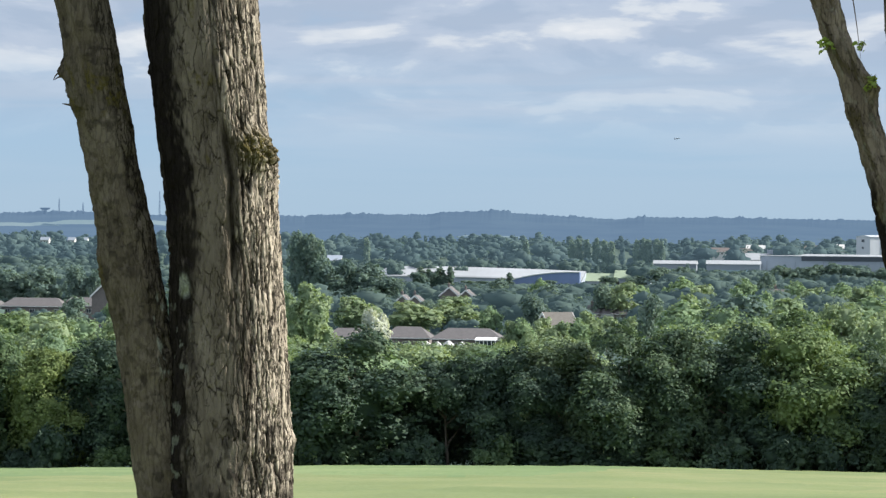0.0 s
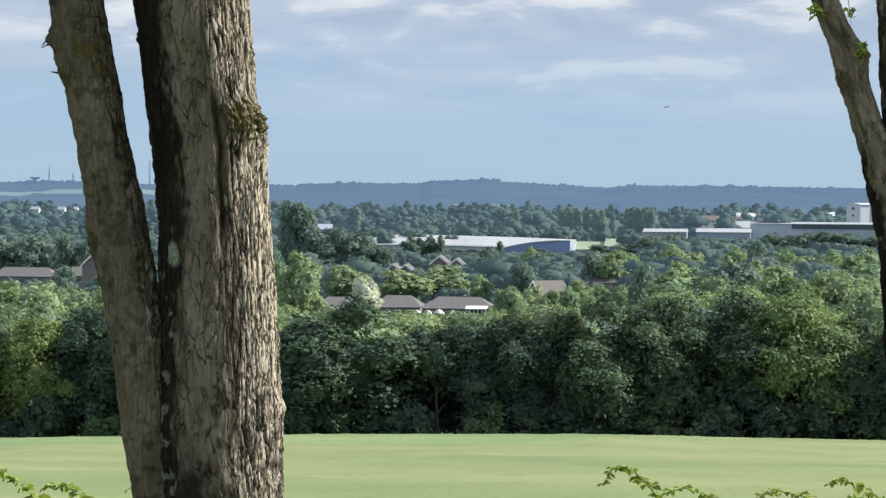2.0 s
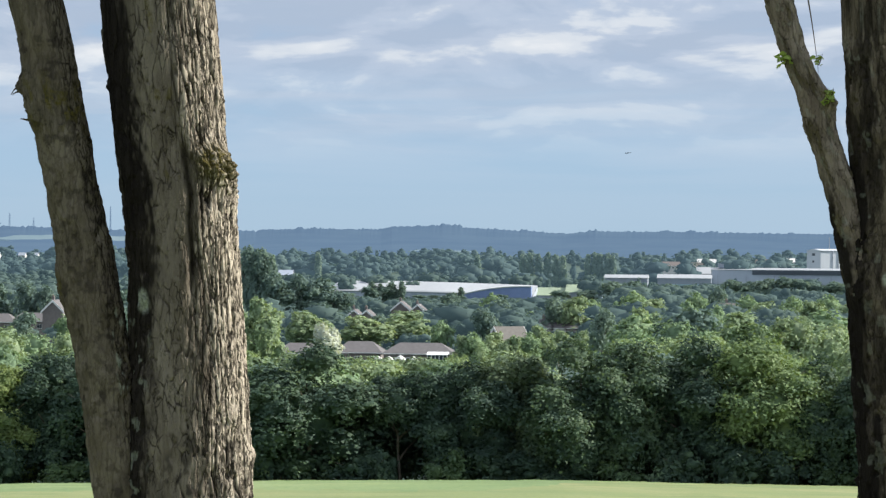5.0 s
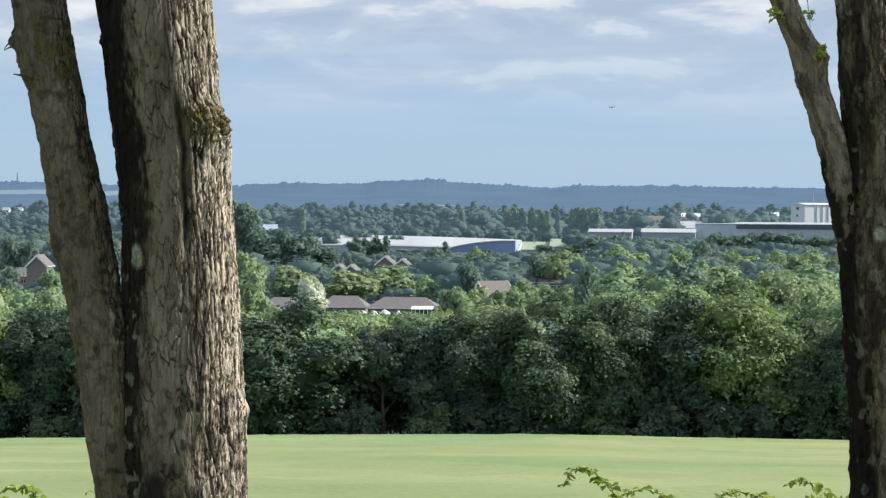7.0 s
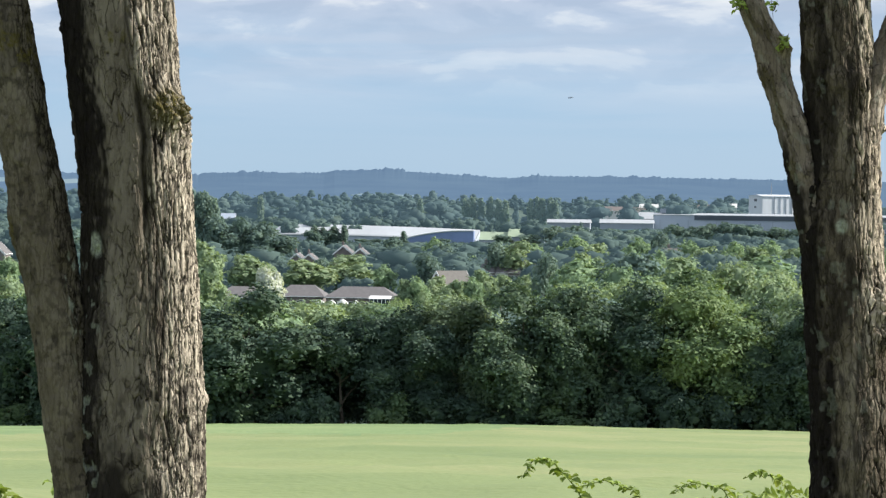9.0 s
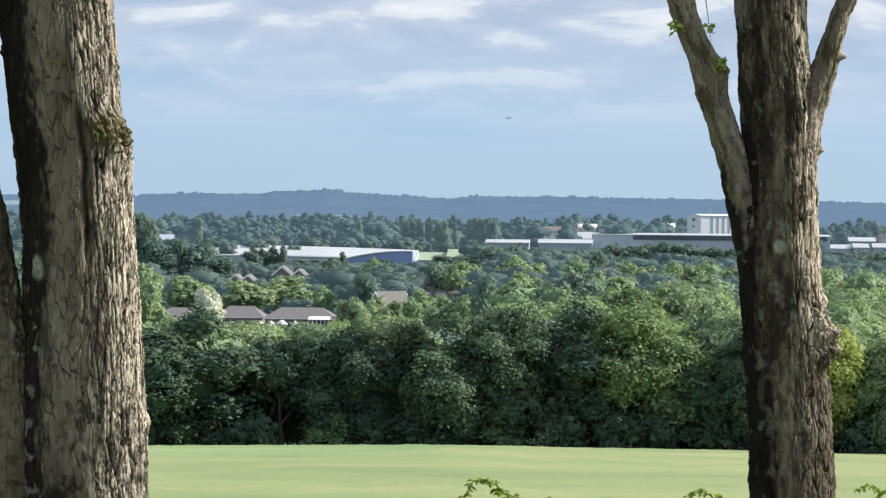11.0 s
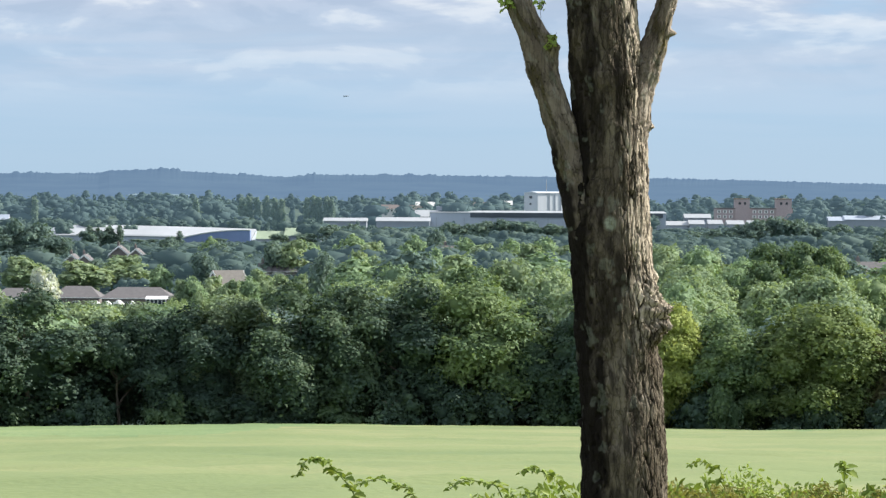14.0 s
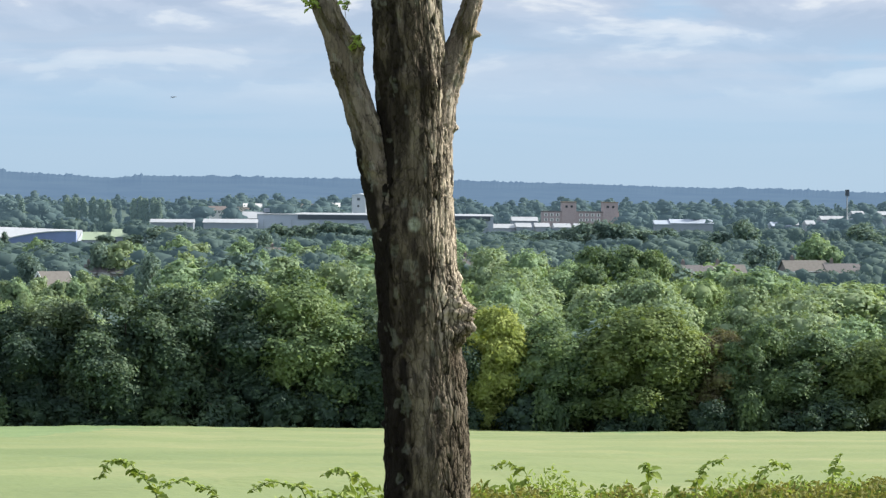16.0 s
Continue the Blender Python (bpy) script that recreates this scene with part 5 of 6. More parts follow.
    # sunlight on the trunk, painted as paler ridge tips
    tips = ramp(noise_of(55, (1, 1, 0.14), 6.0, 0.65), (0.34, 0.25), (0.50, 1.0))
    col = mix(calc("MULTIPLY", calc("MULTIPLY", carried("sun_pale"), tips), calc("MULTIPLY_ADD", scales, 0.5, 0.6)), col, tuple(min(0.70, c * 2.6) for c in light))
    col = mix(ramp(grain, (0.45, 0.0), (0.75, 0.30)), col, light)
    col = mix(calc("MULTIPLY", hair, 0.60 * cracks), col, tuple(c * 0.30 for c in dark))
    col = mix(calc("MULTIPLY", plate, 0.75 * cracks), col, tuple(c * 0.16 for c in dark))
    col = mix(calc("MULTIPLY", split, 0.88), col, tuple(c * 0.16 for c in dark))
    col = mix(calc("MULTIPLY", carried("crack"), ramp(fine, (0.30, 0.65), (0.6, 1.0))), col, tuple(c * 0.14 for c in dark))
    # black stains, and on the forked tree its shaded side painted dark
    col = mix(calc("MULTIPLY", carried("stain_shade"), ramp(fine, (0.2, 1.0), (0.75, 0.93))), col, (0.012, 0.010, 0.009))
    col = mix(calc("MULTIPLY", carried("moss"), ramp(noise_of(90, (1, 1, 1)), (0.35, 0.2), (0.6, 1.0))), col, mix(grain, (0.045, 0.040, 0.012), (0.160, 0.135, 0.035)))
    col = mix(calc("MULTIPLY", carried("lichen"), ramp(noise_of(70, (1, 1, 1)), (0.30, 0.35), (0.55, 1.0))), col, mix(fine, (0.25, 0.28, 0.22), (0.42, 0.45, 0.37)))
    L(col, bsdf.inputs["Base Color"])
    b = N("ShaderNodeBump")
    b.inputs["Strength"].default_value, b.inputs["Distance"].default_value = 1.0, 0.010
    rise = calc("ADD", calc("MULTIPLY", fine, 0.30), calc("MULTIPLY", grain, 0.34))
    rise = calc("ADD", rise, calc("MULTIPLY", chips, 0.15))
    rise = calc("ADD", rise, calc("MULTIPLY", calc("MULTIPLY", scales, rugged), 0.22))
    for cut, depth in ((plate, 0.35), (split, 0.55), (hair, 0.15)):
        rise = calc("SUBTRACT", rise, calc("MULTIPLY", cut, depth))
    L(rise, b.inputs["Height"])
    L(b.outputs[0], bsdf.inputs["Normal"])
    return m


BARK_OLD = bark("old_grey_tan_bark", (0.082, 0.067, 0.050), (0.152, 0.130, 0.100), (0.252, 0.222, 0.178))
BARK_BROWN = bark("brown_grey_bark", (0.070, 0.057, 0.039), (0.136, 0.115, 0.083), (0.205, 0.179, 0.136), 0.25)
BARK_LIMB = bark("pale_limb_bark", (0.110, 0.086, 0.066), (0.182, 0.150, 0.118), (0.270, 0.230, 0.186), 0.3)
BARK_DARK = bark("dark_furrowed_bark", (0.062, 0.049, 0.035), (0.116, 0.095, 0.068), (0.240, 0.207, 0.162), 0.6)


def glide(z, zs, vs):
    """Smooth curve through the given heights."""
    zs, vs = np.asarray(zs, float), np.asarray(vs, float)
    t = np.linspace(zs[0], zs[-1], 600)
    lin = np.interp(t, zs, vs)
    k = np.exp(-np.linspace(-2, 2, 25) ** 2)
    k /= k.sum()
    pad = np.concatenate([lin[:1] * np.ones(12) + (np.arange(-12, 0) * (lin[1] - lin[0])), lin, lin[-1] + np.arange(1, 13) * (lin[-1] - lin[-2])])
    return np.interp(z, t, np.convolve(pad, k, "valid"))


def stem(name, mat, parent, zs, xs, ys, rs, dense, around, step, relief, lumps=(), marks=None, seed=0, label=""):
    """An upright stem with modelled bark. dense: heights between which it is finely cut; around: columns; relief(angle,
    arc, z) -> height;
    lumps: (angle, z, half width, half height, rise); marks(angle, z, arc) -> stains and painted shade, lichen, moss,
    painted sun, furrows, cracks."""
    za = np.concatenate([np.arange(zs[0], dense[0], 0.06), np.arange(dense[0], dense[1], step), np.arange(dense[1], zs[-1], 0.08)])
    front = np.linspace(-115, 115, int(around * 0.82))
    back = np.linspace(115, 245, around - len(front) + 2)[1:-1]
    ang = np.radians(np.concatenate([front, back]))
    A, Z = np.meshgrid(ang, za)
    R = glide(Z, zs, rs)
    cx, cy = glide(Z, zs, xs), glide(Z, zs, ys)
    arc = A * np.mean(rs[:4])
    H = relief(np.degrees(A), arc, Z)
    for la, lz, lw, lh, up in lumps:
        H = H + up * np.exp(-(((A - math.radians(la)) * R / lw) ** 2 + ((Z - lz) / lh) ** 2) ** 1.3) * (1 + 0.45 * fbm(arc / 0.02, Z / 0.02, Z * 0, 3, seed + 3))
    P = np.stack([cx + np.sin(A) * (R + H), cy - np.cos(A) * (R + H), Z], -1)
    n, m = P.shape[:2]
    i = np.arange(n * m).reshape(n, m)
    F = np.stack([i[:-1], np.roll(i[:-1], -1, 1), np.roll(i[1:], -1, 1), i[1:]], -1).reshape(-1, 4)
    me = np_mesh(name, P.reshape(-1, 3), F, True)
    if marks:
        for key, val in zip(("stain_shade", "lichen", "moss", "sun_pale", "furrowed", "crack"), marks(np.degrees(A), Z, arc)):
            at = me.attributes.new(key, "FLOAT", "POINT")
            at.data.foreach_set("value", np.clip(val, 0, 1).astype(np.float32).ravel())
    return part(name, me, mat, parent, label)


def plates(arc, z, wide, tall, gap, k):
    """Bark plates divided by furrows: 0 in the furrow, 1 on the plate; and each plate's own number."""
    wa = arc + 0.35 * wide * fbm(arc / (wide * 2), z / tall, z * 0, 3, k + 40)
    wz = z + 0.30 * tall * fbm(arc / (wide * 1.5), z / tall, z * 0 + 5, 2, k + 50)
    e, own = cells(wa / wide, wz / tall, k)
    return smooth(0.0, gap, e), own


def ridges(arc, z, wide, tall, sharp, k):
    """Long interlacing ridges: 0 in the furrows, 1 on the ridge."""
    wa = arc + 0.5 * wide * fbm(arc / (wide * 3), z / (tall * 0.6), z * 0, 2, k + 60)
    return smooth(0.0, sharp, np.abs(fbm(wa / wide, z / tall, z * 0 + k, 2, k, 0.4)))


def flakes(arc, z, wide, tall, k):
    """Overlapping scales of bark, each with a lifted lower edge."""
    wa = arc + 0.5 * wide * fbm(arc / wide, z / tall, z * 0, 2, k + 40)
    wz = z + 0.5 * tall * fbm(arc / wide, z / tall, z * 0 + 5, 2, k + 50)
    e, own = cells(wa / wide, wz / tall, k)
    return own * smooth(0.0, 0.12, e)


def old_plates(arc, z):
    """Long narrow plates, their smaller scales, and broad thin plates."""
    return plates(arc, z, 0.028, 0.36, 0.17, 1), plates(arc, z, 0.013, 0.085, 0.20, 2), plates(arc, z, 0.040, 0.120, 0.075, 3)


def old_relief(ang, arc, z):
    """Sun side deeply furrowed, middle smoother with thin cracks, far side rough."""
    side = smooth(12, 36, ang + 16 * vnoise(arc / 0.1, z / 0.25, z * 0, 2) + 16 * smooth(1.9, 2.3, z))
    left = smooth(-18, -45, ang)
    (h1, o1), (h2, o2), (h3, o3) = old_plates(arc, z)
    some = smooth(-0.35, 0.1, fbm(arc / 0.06, z / 0.15, z * 0, 2, 77)) * smooth(-0.35, 0.0, fbm(arc / 0.03, z / 0.03, z * 0, 2, 78))
    deep = 0.022 * (h1 - 0.9) + 0.011 * (o1 - 0.5) + 0.006 * (h2 - 0.9) + 0.005 * (o2 - 0.5) + 0.003 * flakes(arc, z, 0.008, 0.018, 55)
    calm = 0.013 * (h3 - 0.95) * some + 0.006 * (o3 - 0.5) * some + 0.0025 * flakes(arc, z, 0.02, 0.05, 6) + 0.0015 * fbm(arc / 0.008, z / 0.05, z * 0, 3, 8)
    rough = 0.014 * (ridges(arc, z, 0.03, 0.12, 0.35, 9) - 0.7) + 0.007 * flakes(arc, z, 0.025, 0.04, 7)
    base = 0.008 * fbm(arc / 0.13, z / 0.30, z * 0, 3, 11)
    mixed = calm * (1 - side) * (1 - left) + deep * side + rough * left
    # groove shaped along the dark line where the burl's shadow ends
    furrow = -0.020 * np.exp(-((ang - 24 - 7 * vnoise(arc * 0, z / 0.12, z * 0, 6)) / 4.0) ** 2) * smooth(1.35, 1.5, z) * smooth(2.02, 1.92, z)
    return base + mixed + furrow + 0.0013 * fbm(arc / 0.005, z / 0.014, z * 0, 2, 17)


def old_marks(ang, z, arc):
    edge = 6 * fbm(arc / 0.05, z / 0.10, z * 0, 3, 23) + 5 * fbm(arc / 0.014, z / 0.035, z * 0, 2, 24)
    stain_shade = (0.35 * smooth(-10, -22, ang + edge + 6 * smooth(1.6, 1.1, z)) + 0.65 * smooth(-19, -33, ang + 1.3 * edge + 6 * smooth(1.6, 1.1, z))) * smooth(-88, -66, ang + edge) * (0.94 + 0.06 * smooth(1.55, 1.75, z))
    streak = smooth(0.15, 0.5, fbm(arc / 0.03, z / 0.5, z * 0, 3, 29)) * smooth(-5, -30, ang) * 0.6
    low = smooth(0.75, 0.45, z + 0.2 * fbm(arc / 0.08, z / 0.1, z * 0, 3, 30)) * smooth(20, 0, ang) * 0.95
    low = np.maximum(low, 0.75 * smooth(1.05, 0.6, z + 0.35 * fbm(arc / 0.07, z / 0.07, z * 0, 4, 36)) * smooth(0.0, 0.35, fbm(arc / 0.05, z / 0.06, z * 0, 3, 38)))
    lich = np.exp(-(((arc + 0.185) / 0.040) ** 2 + ((z - 1.385) / 0.046) ** 2) ** 3)
    spots = smooth(0.62, 0.75, fbm(arc / 0.035, z / 0.045, z * 0, 2, 31)) * smooth(-25, -40, ang) * smooth(1.5, 1.2, z)
    moss = np.exp(-(((ang - 56) / 26) ** 2 + ((z - 1.905) / 0.075) ** 2) ** 2) + 0.7 * smooth(0.55, 0.8, fbm(arc / 0.03, z / 0.05, z * 0, 2, 37)) * smooth(1.5, 1.9, z) * smooth(30, 10, ang) * smooth(-20, 0, ang)
    # right side brightened in colour, as the sun strikes it
    sun_side = smooth(25, 42, ang + 12 * fbm(arc / 0.06, z / 0.2, z * 0, 2, 33)) * (0.75 + 0.25 * smooth(1.95, 1.75, z))
    (h1, o1), (h2, o2), (h3, o3) = old_plates(arc, z)
    sunny = smooth(12, 36, ang + 16 * vnoise(arc / 0.1, z / 0.25, z * 0, 2) + 16 * smooth(1.9, 2.3, z))
    some = smooth(-0.35, 0.1, fbm(arc / 0.06, z / 0.15, z * 0, 2, 77)) * smooth(-0.35, 0.0, fbm(arc / 0.03, z / 0.03, z * 0, 2, 78))
    crack = np.maximum((1 - h1) * sunny, np.maximum(0.75 * (1 - h2) * sunny, 0.6 * (1 - h3) * (1 - sunny) * some))
    # edge of the burl's shadow, painted as a dark line
    burl_shade = np.exp(-((ang - 24 - 7 * vnoise(arc * 0, z / 0.12, z * 0, 6)) / 3.5) ** 2) * smooth(1.35, 1.5, z) * smooth(2.02, 1.92, z) * 0.9
    return np.maximum(np.maximum(stain_shade, streak), low), np.maximum(lich, 0.45 * spots), moss, 0.9 * sun_side, np.maximum(smooth(10, 34, ang + 14 * fbm(arc / 0.08, z / 0.25, z * 0, 2, 34)), 0.8 * smooth(-20, -40, ang)), np.maximum(crack, burl_shade)


def lean_relief(ang, arc, z):
    right = smooth(20, 50, ang)
    cross = ridges(z, arc, 0.05, 0.16, 0.07, 14)
    return (0.006 * fbm(arc / 0.08, z / 0.10, z * 0, 3, 14) + (0.004 * (ridges(arc, z, 0.05, 0.09, 0.10, 12) - 0.8) + 0.003 * (cross - 0.8) + 0.0035 * flakes(arc, z, 0.03, 0.03, 13)) * (1 - right)
            + right * (0.013 * (ridges(arc, z, 0.024, 0.12, 0.35, 15) - 0.7) + 0.004 * flakes(arc, z, 0.015, 0.03, 16)) + 0.0016 * fbm(arc / 0.006, z / 0.009, z * 0, 3, 15))


def lean_marks(ang, z, arc):
    blot = smooth(0.25, 0.6, fbm(arc / 0.06, z / 0.09, z * 0, 3, 16))
    stain_shade = np.maximum(blot * 0.75 * (np.exp(-((z - 2.13) / 0.09) ** 2) + np.exp(-((z - 1.36) / 0.12) ** 2) + np.exp(-((z - 1.02) / 0.06) ** 2)), smooth(0.75, 0.45, z) * smooth(15, 50, ang))
    stain_shade = np.maximum(stain_shade, 0.40 * smooth(0.40, 0.65, fbm(arc / 0.05, z / 0.025, z * 0, 3, 21)) + 0.28 * smooth(0.0, 0.5, fbm(arc / 0.12, z / 0.16, z * 0, 3, 22)))
    lich = smooth(0.45, 0.7, fbm(arc / 0.02, z / 0.05, z * 0, 2, 18)) * smooth(30, 50, ang) * smooth(1.5, 1.2, z)
    moss = smooth(0.1, 0.5, fbm(arc / 0.04, z / 0.04, z * 0, 3, 19)) * (np.exp(-((z - 2.12) / 0.10) ** 2) + 0.8 * np.exp(-((z - 1.44) / 0.06) ** 2) * smooth(-40, -70, ang))
    h, _ = plates(arc, z, 0.030, 0.06, 0.10, 24)
    crack = (1 - h) * np.maximum(0.5 * smooth(0.0, 0.4, fbm(arc / 0.1, z / 0.12, z * 0, 2, 25)), smooth(25, 50, ang))
    return stain_shade, lich, moss, z * 0, 0.25 + 0.6 * smooth(20, 50, ang), crack


def dark_relief(ang, arc, z):
    side = smooth(6, 34, ang + 16 * vnoise(arc / 0.08, z / 0.2, z * 0, 64))
    pits = -0.014 * smooth(0.45, 0.7, fbm(arc / 0.022, z / 0.03, z * 0, 2, 66)) * smooth(-10, -35, ang)
    h1, o1 = plates(arc, z, 0.024, 0.20, 0.18, 61)
    h2, o2 = plates(arc, z, 0.040, 0.085, 0.08, 63)
    deep = 0.016 * (h1 - 0.9) + 0.007 * (o1 - 0.5) + 0.005 * flakes(arc, z, 0.012, 0.03, 62)
    calm = 0.005 * (h2 - 0.95) + 0.005 * (o2 - 0.5) + 0.003 * flakes(arc, z, 0.018, 0.03, 64)
    return 0.009 * fbm(arc / 0.10, z / 0.16, z * 0, 3, 65) + side * deep + (1 - side) * calm + pits + 0.0016 * fbm(arc / 0.006, z / 0.012, z * 0, 3, 67)


def dark_marks(ang, z, arc):
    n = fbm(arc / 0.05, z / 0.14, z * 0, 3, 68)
    # face turned from the sun: shade painted into the colour
    stain_shade = np.maximum(smooth(-22, -42, ang + 14 * n) * smooth(2.3, 1.9, z), 0.74 * smooth(-0.25, 0.40, n) * smooth(30, 12, ang))
    stain_shade = np.maximum(stain_shade, 0.8 * np.exp(-((z - 2.05) / 0.10) ** 2) * smooth(0.0, 0.4, n))
    stain_shade = np.maximum(stain_shade, 0.82 * smooth(1.62, 1.9, z) * smooth(30, 8, ang) * smooth(-55, -30, ang) * smooth(-0.5, 0.25, n))
    lich = np.exp(-(((arc - 0.0) / 0.030) ** 2 + ((z - 1.472) / 0.030) ** 2) ** 3) + smooth(0.66, 0.78, fbm(arc / 0.055, z / 0.065, z * 0, 3, 69)) * smooth(35, 10, ang) * 0.22
    moss = 0.8 * np.exp(-(((ang - 70) / 30) ** 2 + ((z - 1.05) / 0.10) ** 2) ** 2) * smooth(-0.3, 0.2, n)
    burl = np.exp(-(((ang - 66) / 30) ** 2 + ((z - 1.07) / 0.12) ** 2) ** 2)
    stain_shade = np.maximum(stain_shade, 0.72 * burl * smooth(-0.5, 0.3, n))
    # sunlit strip on the right, painted into the bark colour
    sun_side = smooth(24, 44, ang + 16 * fbm(arc / 0.05, z / 0.15, z * 0, 2, 73)) * smooth(0.9, 1.2, z)
    h1, h2 = plates(arc, z, 0.024, 0.20, 0.18, 61)[0], plates(arc, z, 0.040, 0.085, 0.08, 63)[0]
    sunny = smooth(6, 34, ang + 16 * vnoise(arc / 0.08, z / 0.2, z * 0, 64))
    return stain_shade, lich, moss, 0.95 * sun_side, 0.45 + 0.5 * smooth(8, 36, ang), (1 - h1) * sunny + 0.4 * (1 - h2) * (1 - sunny)


def limb_marks(ang, z, arc):
    n = fbm(arc / 0.04, z / 0.10, z * 0, 3, 85)
    stain_shade = np.maximum(smooth(-20, -50, ang + 20 * n) * smooth(1.95, 1.75, z), 0.5 * smooth(0.2, 0.6, n))
    moss = 0.9 * np.exp(-((z - 2.235) / 0.05) ** 2) * smooth(10, 40, ang) + 0.4 * smooth(0.5, 0.8, n)
    # fourth value paints the limb paler towards the sun
    return stain_shade, 0.25 * smooth(0.55, 0.75, fbm(arc / 0.03, z / 0.03, z * 0, 2, 86)), moss, 0.35 * smooth(10, 40, ang), 0.3 + z * 0, (1 - plates(arc, z, 0.025, 0.05, 0.10, 87)[0]) * smooth(-0.1, 0.3, n)


def twig(start, mid, end, r0):
    t = np.linspace(0, 1, 9)[:, None]
    s, m, e = (np.array(p, float) for p in (start, mid, end))
    return tube((1 - t) ** 2 * s + 2 * t * (1 - t) * m + t ** 2 * e, r0 * (1 - 0.8 * t[:, 0]), 6)


def leaf_mesh(name, length, width, fold, lobes=0.0):
    """A single leaf: folded along its midrib, with toothed edges and a curled tip."""
    n = 9
    t = np.linspace(0, 1, n)
    w = width * np.sin(np.pi * t ** 0.8) * (1 + lobes * np.where(np.arange(n) % 2, 1, -1) * 0.5)
    w[-1] = 0.0
    curl = -0.25 * length * t ** 2
    ribs = np.stack([t * length, t * 0, curl], 1)
    left = np.stack([t * length + 0.1 * length * (w > 0), w, curl + fold * w], 1)
    right = left * np.array([1, -1, 1])
    i = np.arange(n - 1)
    F = np.concatenate([np.stack([i, i + 1, i + 1 + n, i + n], 1), np.stack([i + 2 * n, i + 1 + 2 * n, i + 1, i], 1)])
    return np_mesh(name, np.concatenate([ribs, left, right]), F, True)


LEAF_FRESH = leaves_of("fresh_leaf", (0.19, 0.27, 0.06), (0.27, 0.36, 0.09), (0.37, 0.45, 0.15))
LEAF_BRAMBLE = leaves_of("bramble_leaf", (0.125, 0.190, 0.040), (0.215, 0.290, 0.065), (0.350, 0.410, 0.130), gloss=0.45)
LEAF_DRY = leaves_of("drying_leaf", (0.19, 0.195, 0.06), (0.31, 0.305, 0.10), (0.45, 0.43, 0.18))
SMALL_LEAF = leaf_mesh("leaf", 0.050, 0.017, 0.35)
SMALL_LEAF.materials.append(LEAF_FRESH)
BRAMBLE_LEAF = leaf_mesh("leaf", 0.062, 0.021, 0.45, 0.25)
BRAMBLE_LEAF.materials.append(LEAF_BRAMBLE)
TIP_LEAF = leaf_mesh("leaf", 0.045, 0.015, 0.45, 0.2)
TIP_LEAF.materials.append(LEAF_FRESH)


def leaf_at(parent, mesh, p, yaw, tilt, roll, size=1.0):
    ob = part("leaf", mesh, None, parent)
    ob.matrix_basis = Matrix.LocRotScale(p, Euler((roll, tilt, yaw)), (size, size, size))
    return ob


def sprig(parent, p, count, seed, size=1.0):
    """A tuft of young leaves sprouting from a branch."""
    r = np.random.RandomState(seed)
    V, F = twig(p, (p[0] + 0.01, p[1] - 0.02, p[2] + 0.02), (p[0] + 0.015, p[1] - 0.03, p[2] + 0.045), 0.003)
    sp = part("sprig", np_mesh("sprig", V, F), TWIG, parent, "sprig of fresh green leaves")
    for k in range(int(count * 1.8)):
        q = (p[0] + r.uniform(-0.02, 0.02), p[1] - r.uniform(0.0, 0.04), p[2] + r.uniform(0, 0.04))
        leaf_at(sp, SMALL_LEAF, q, r.uniform(0, 6.28), r.uniform(-0.9, 0.6), r.uniform(-1.2, 1.2), size * r.uniform(0.35, 0.8))


def high_crown(parent, cx, cy, base, seed, limbs_from):
    """Limbs and crown above the view."""
    r = np.random.RandomState(seed)
    for k in range(7):
        a = k * 0.9 + r.uniform(-0.3, 0.3)
        z0 = base + 0.25 * k
        V, F = twig((limbs_from[0], limbs_from[1], z0 - 1.2), (cx + math.cos(a) * 0.8, cy + math.sin(a) * 0.8, z0 + 0.6), (cx + math.cos(a) * 2.3, cy + math.sin(a) * 2.3, z0 + 2.0), 0.06)
        part("limb", np_mesh("limb", V, F, True), TRUNK_FAR, parent)
    V, F = crown_arrays(seed, 5.6, 3.0, 0.0, 9000, 0.11, 22)
    part("crown", np_mesh("crown", V + np.array([cx, cy, base + 0.3]), F), LEAF_ASH, parent)


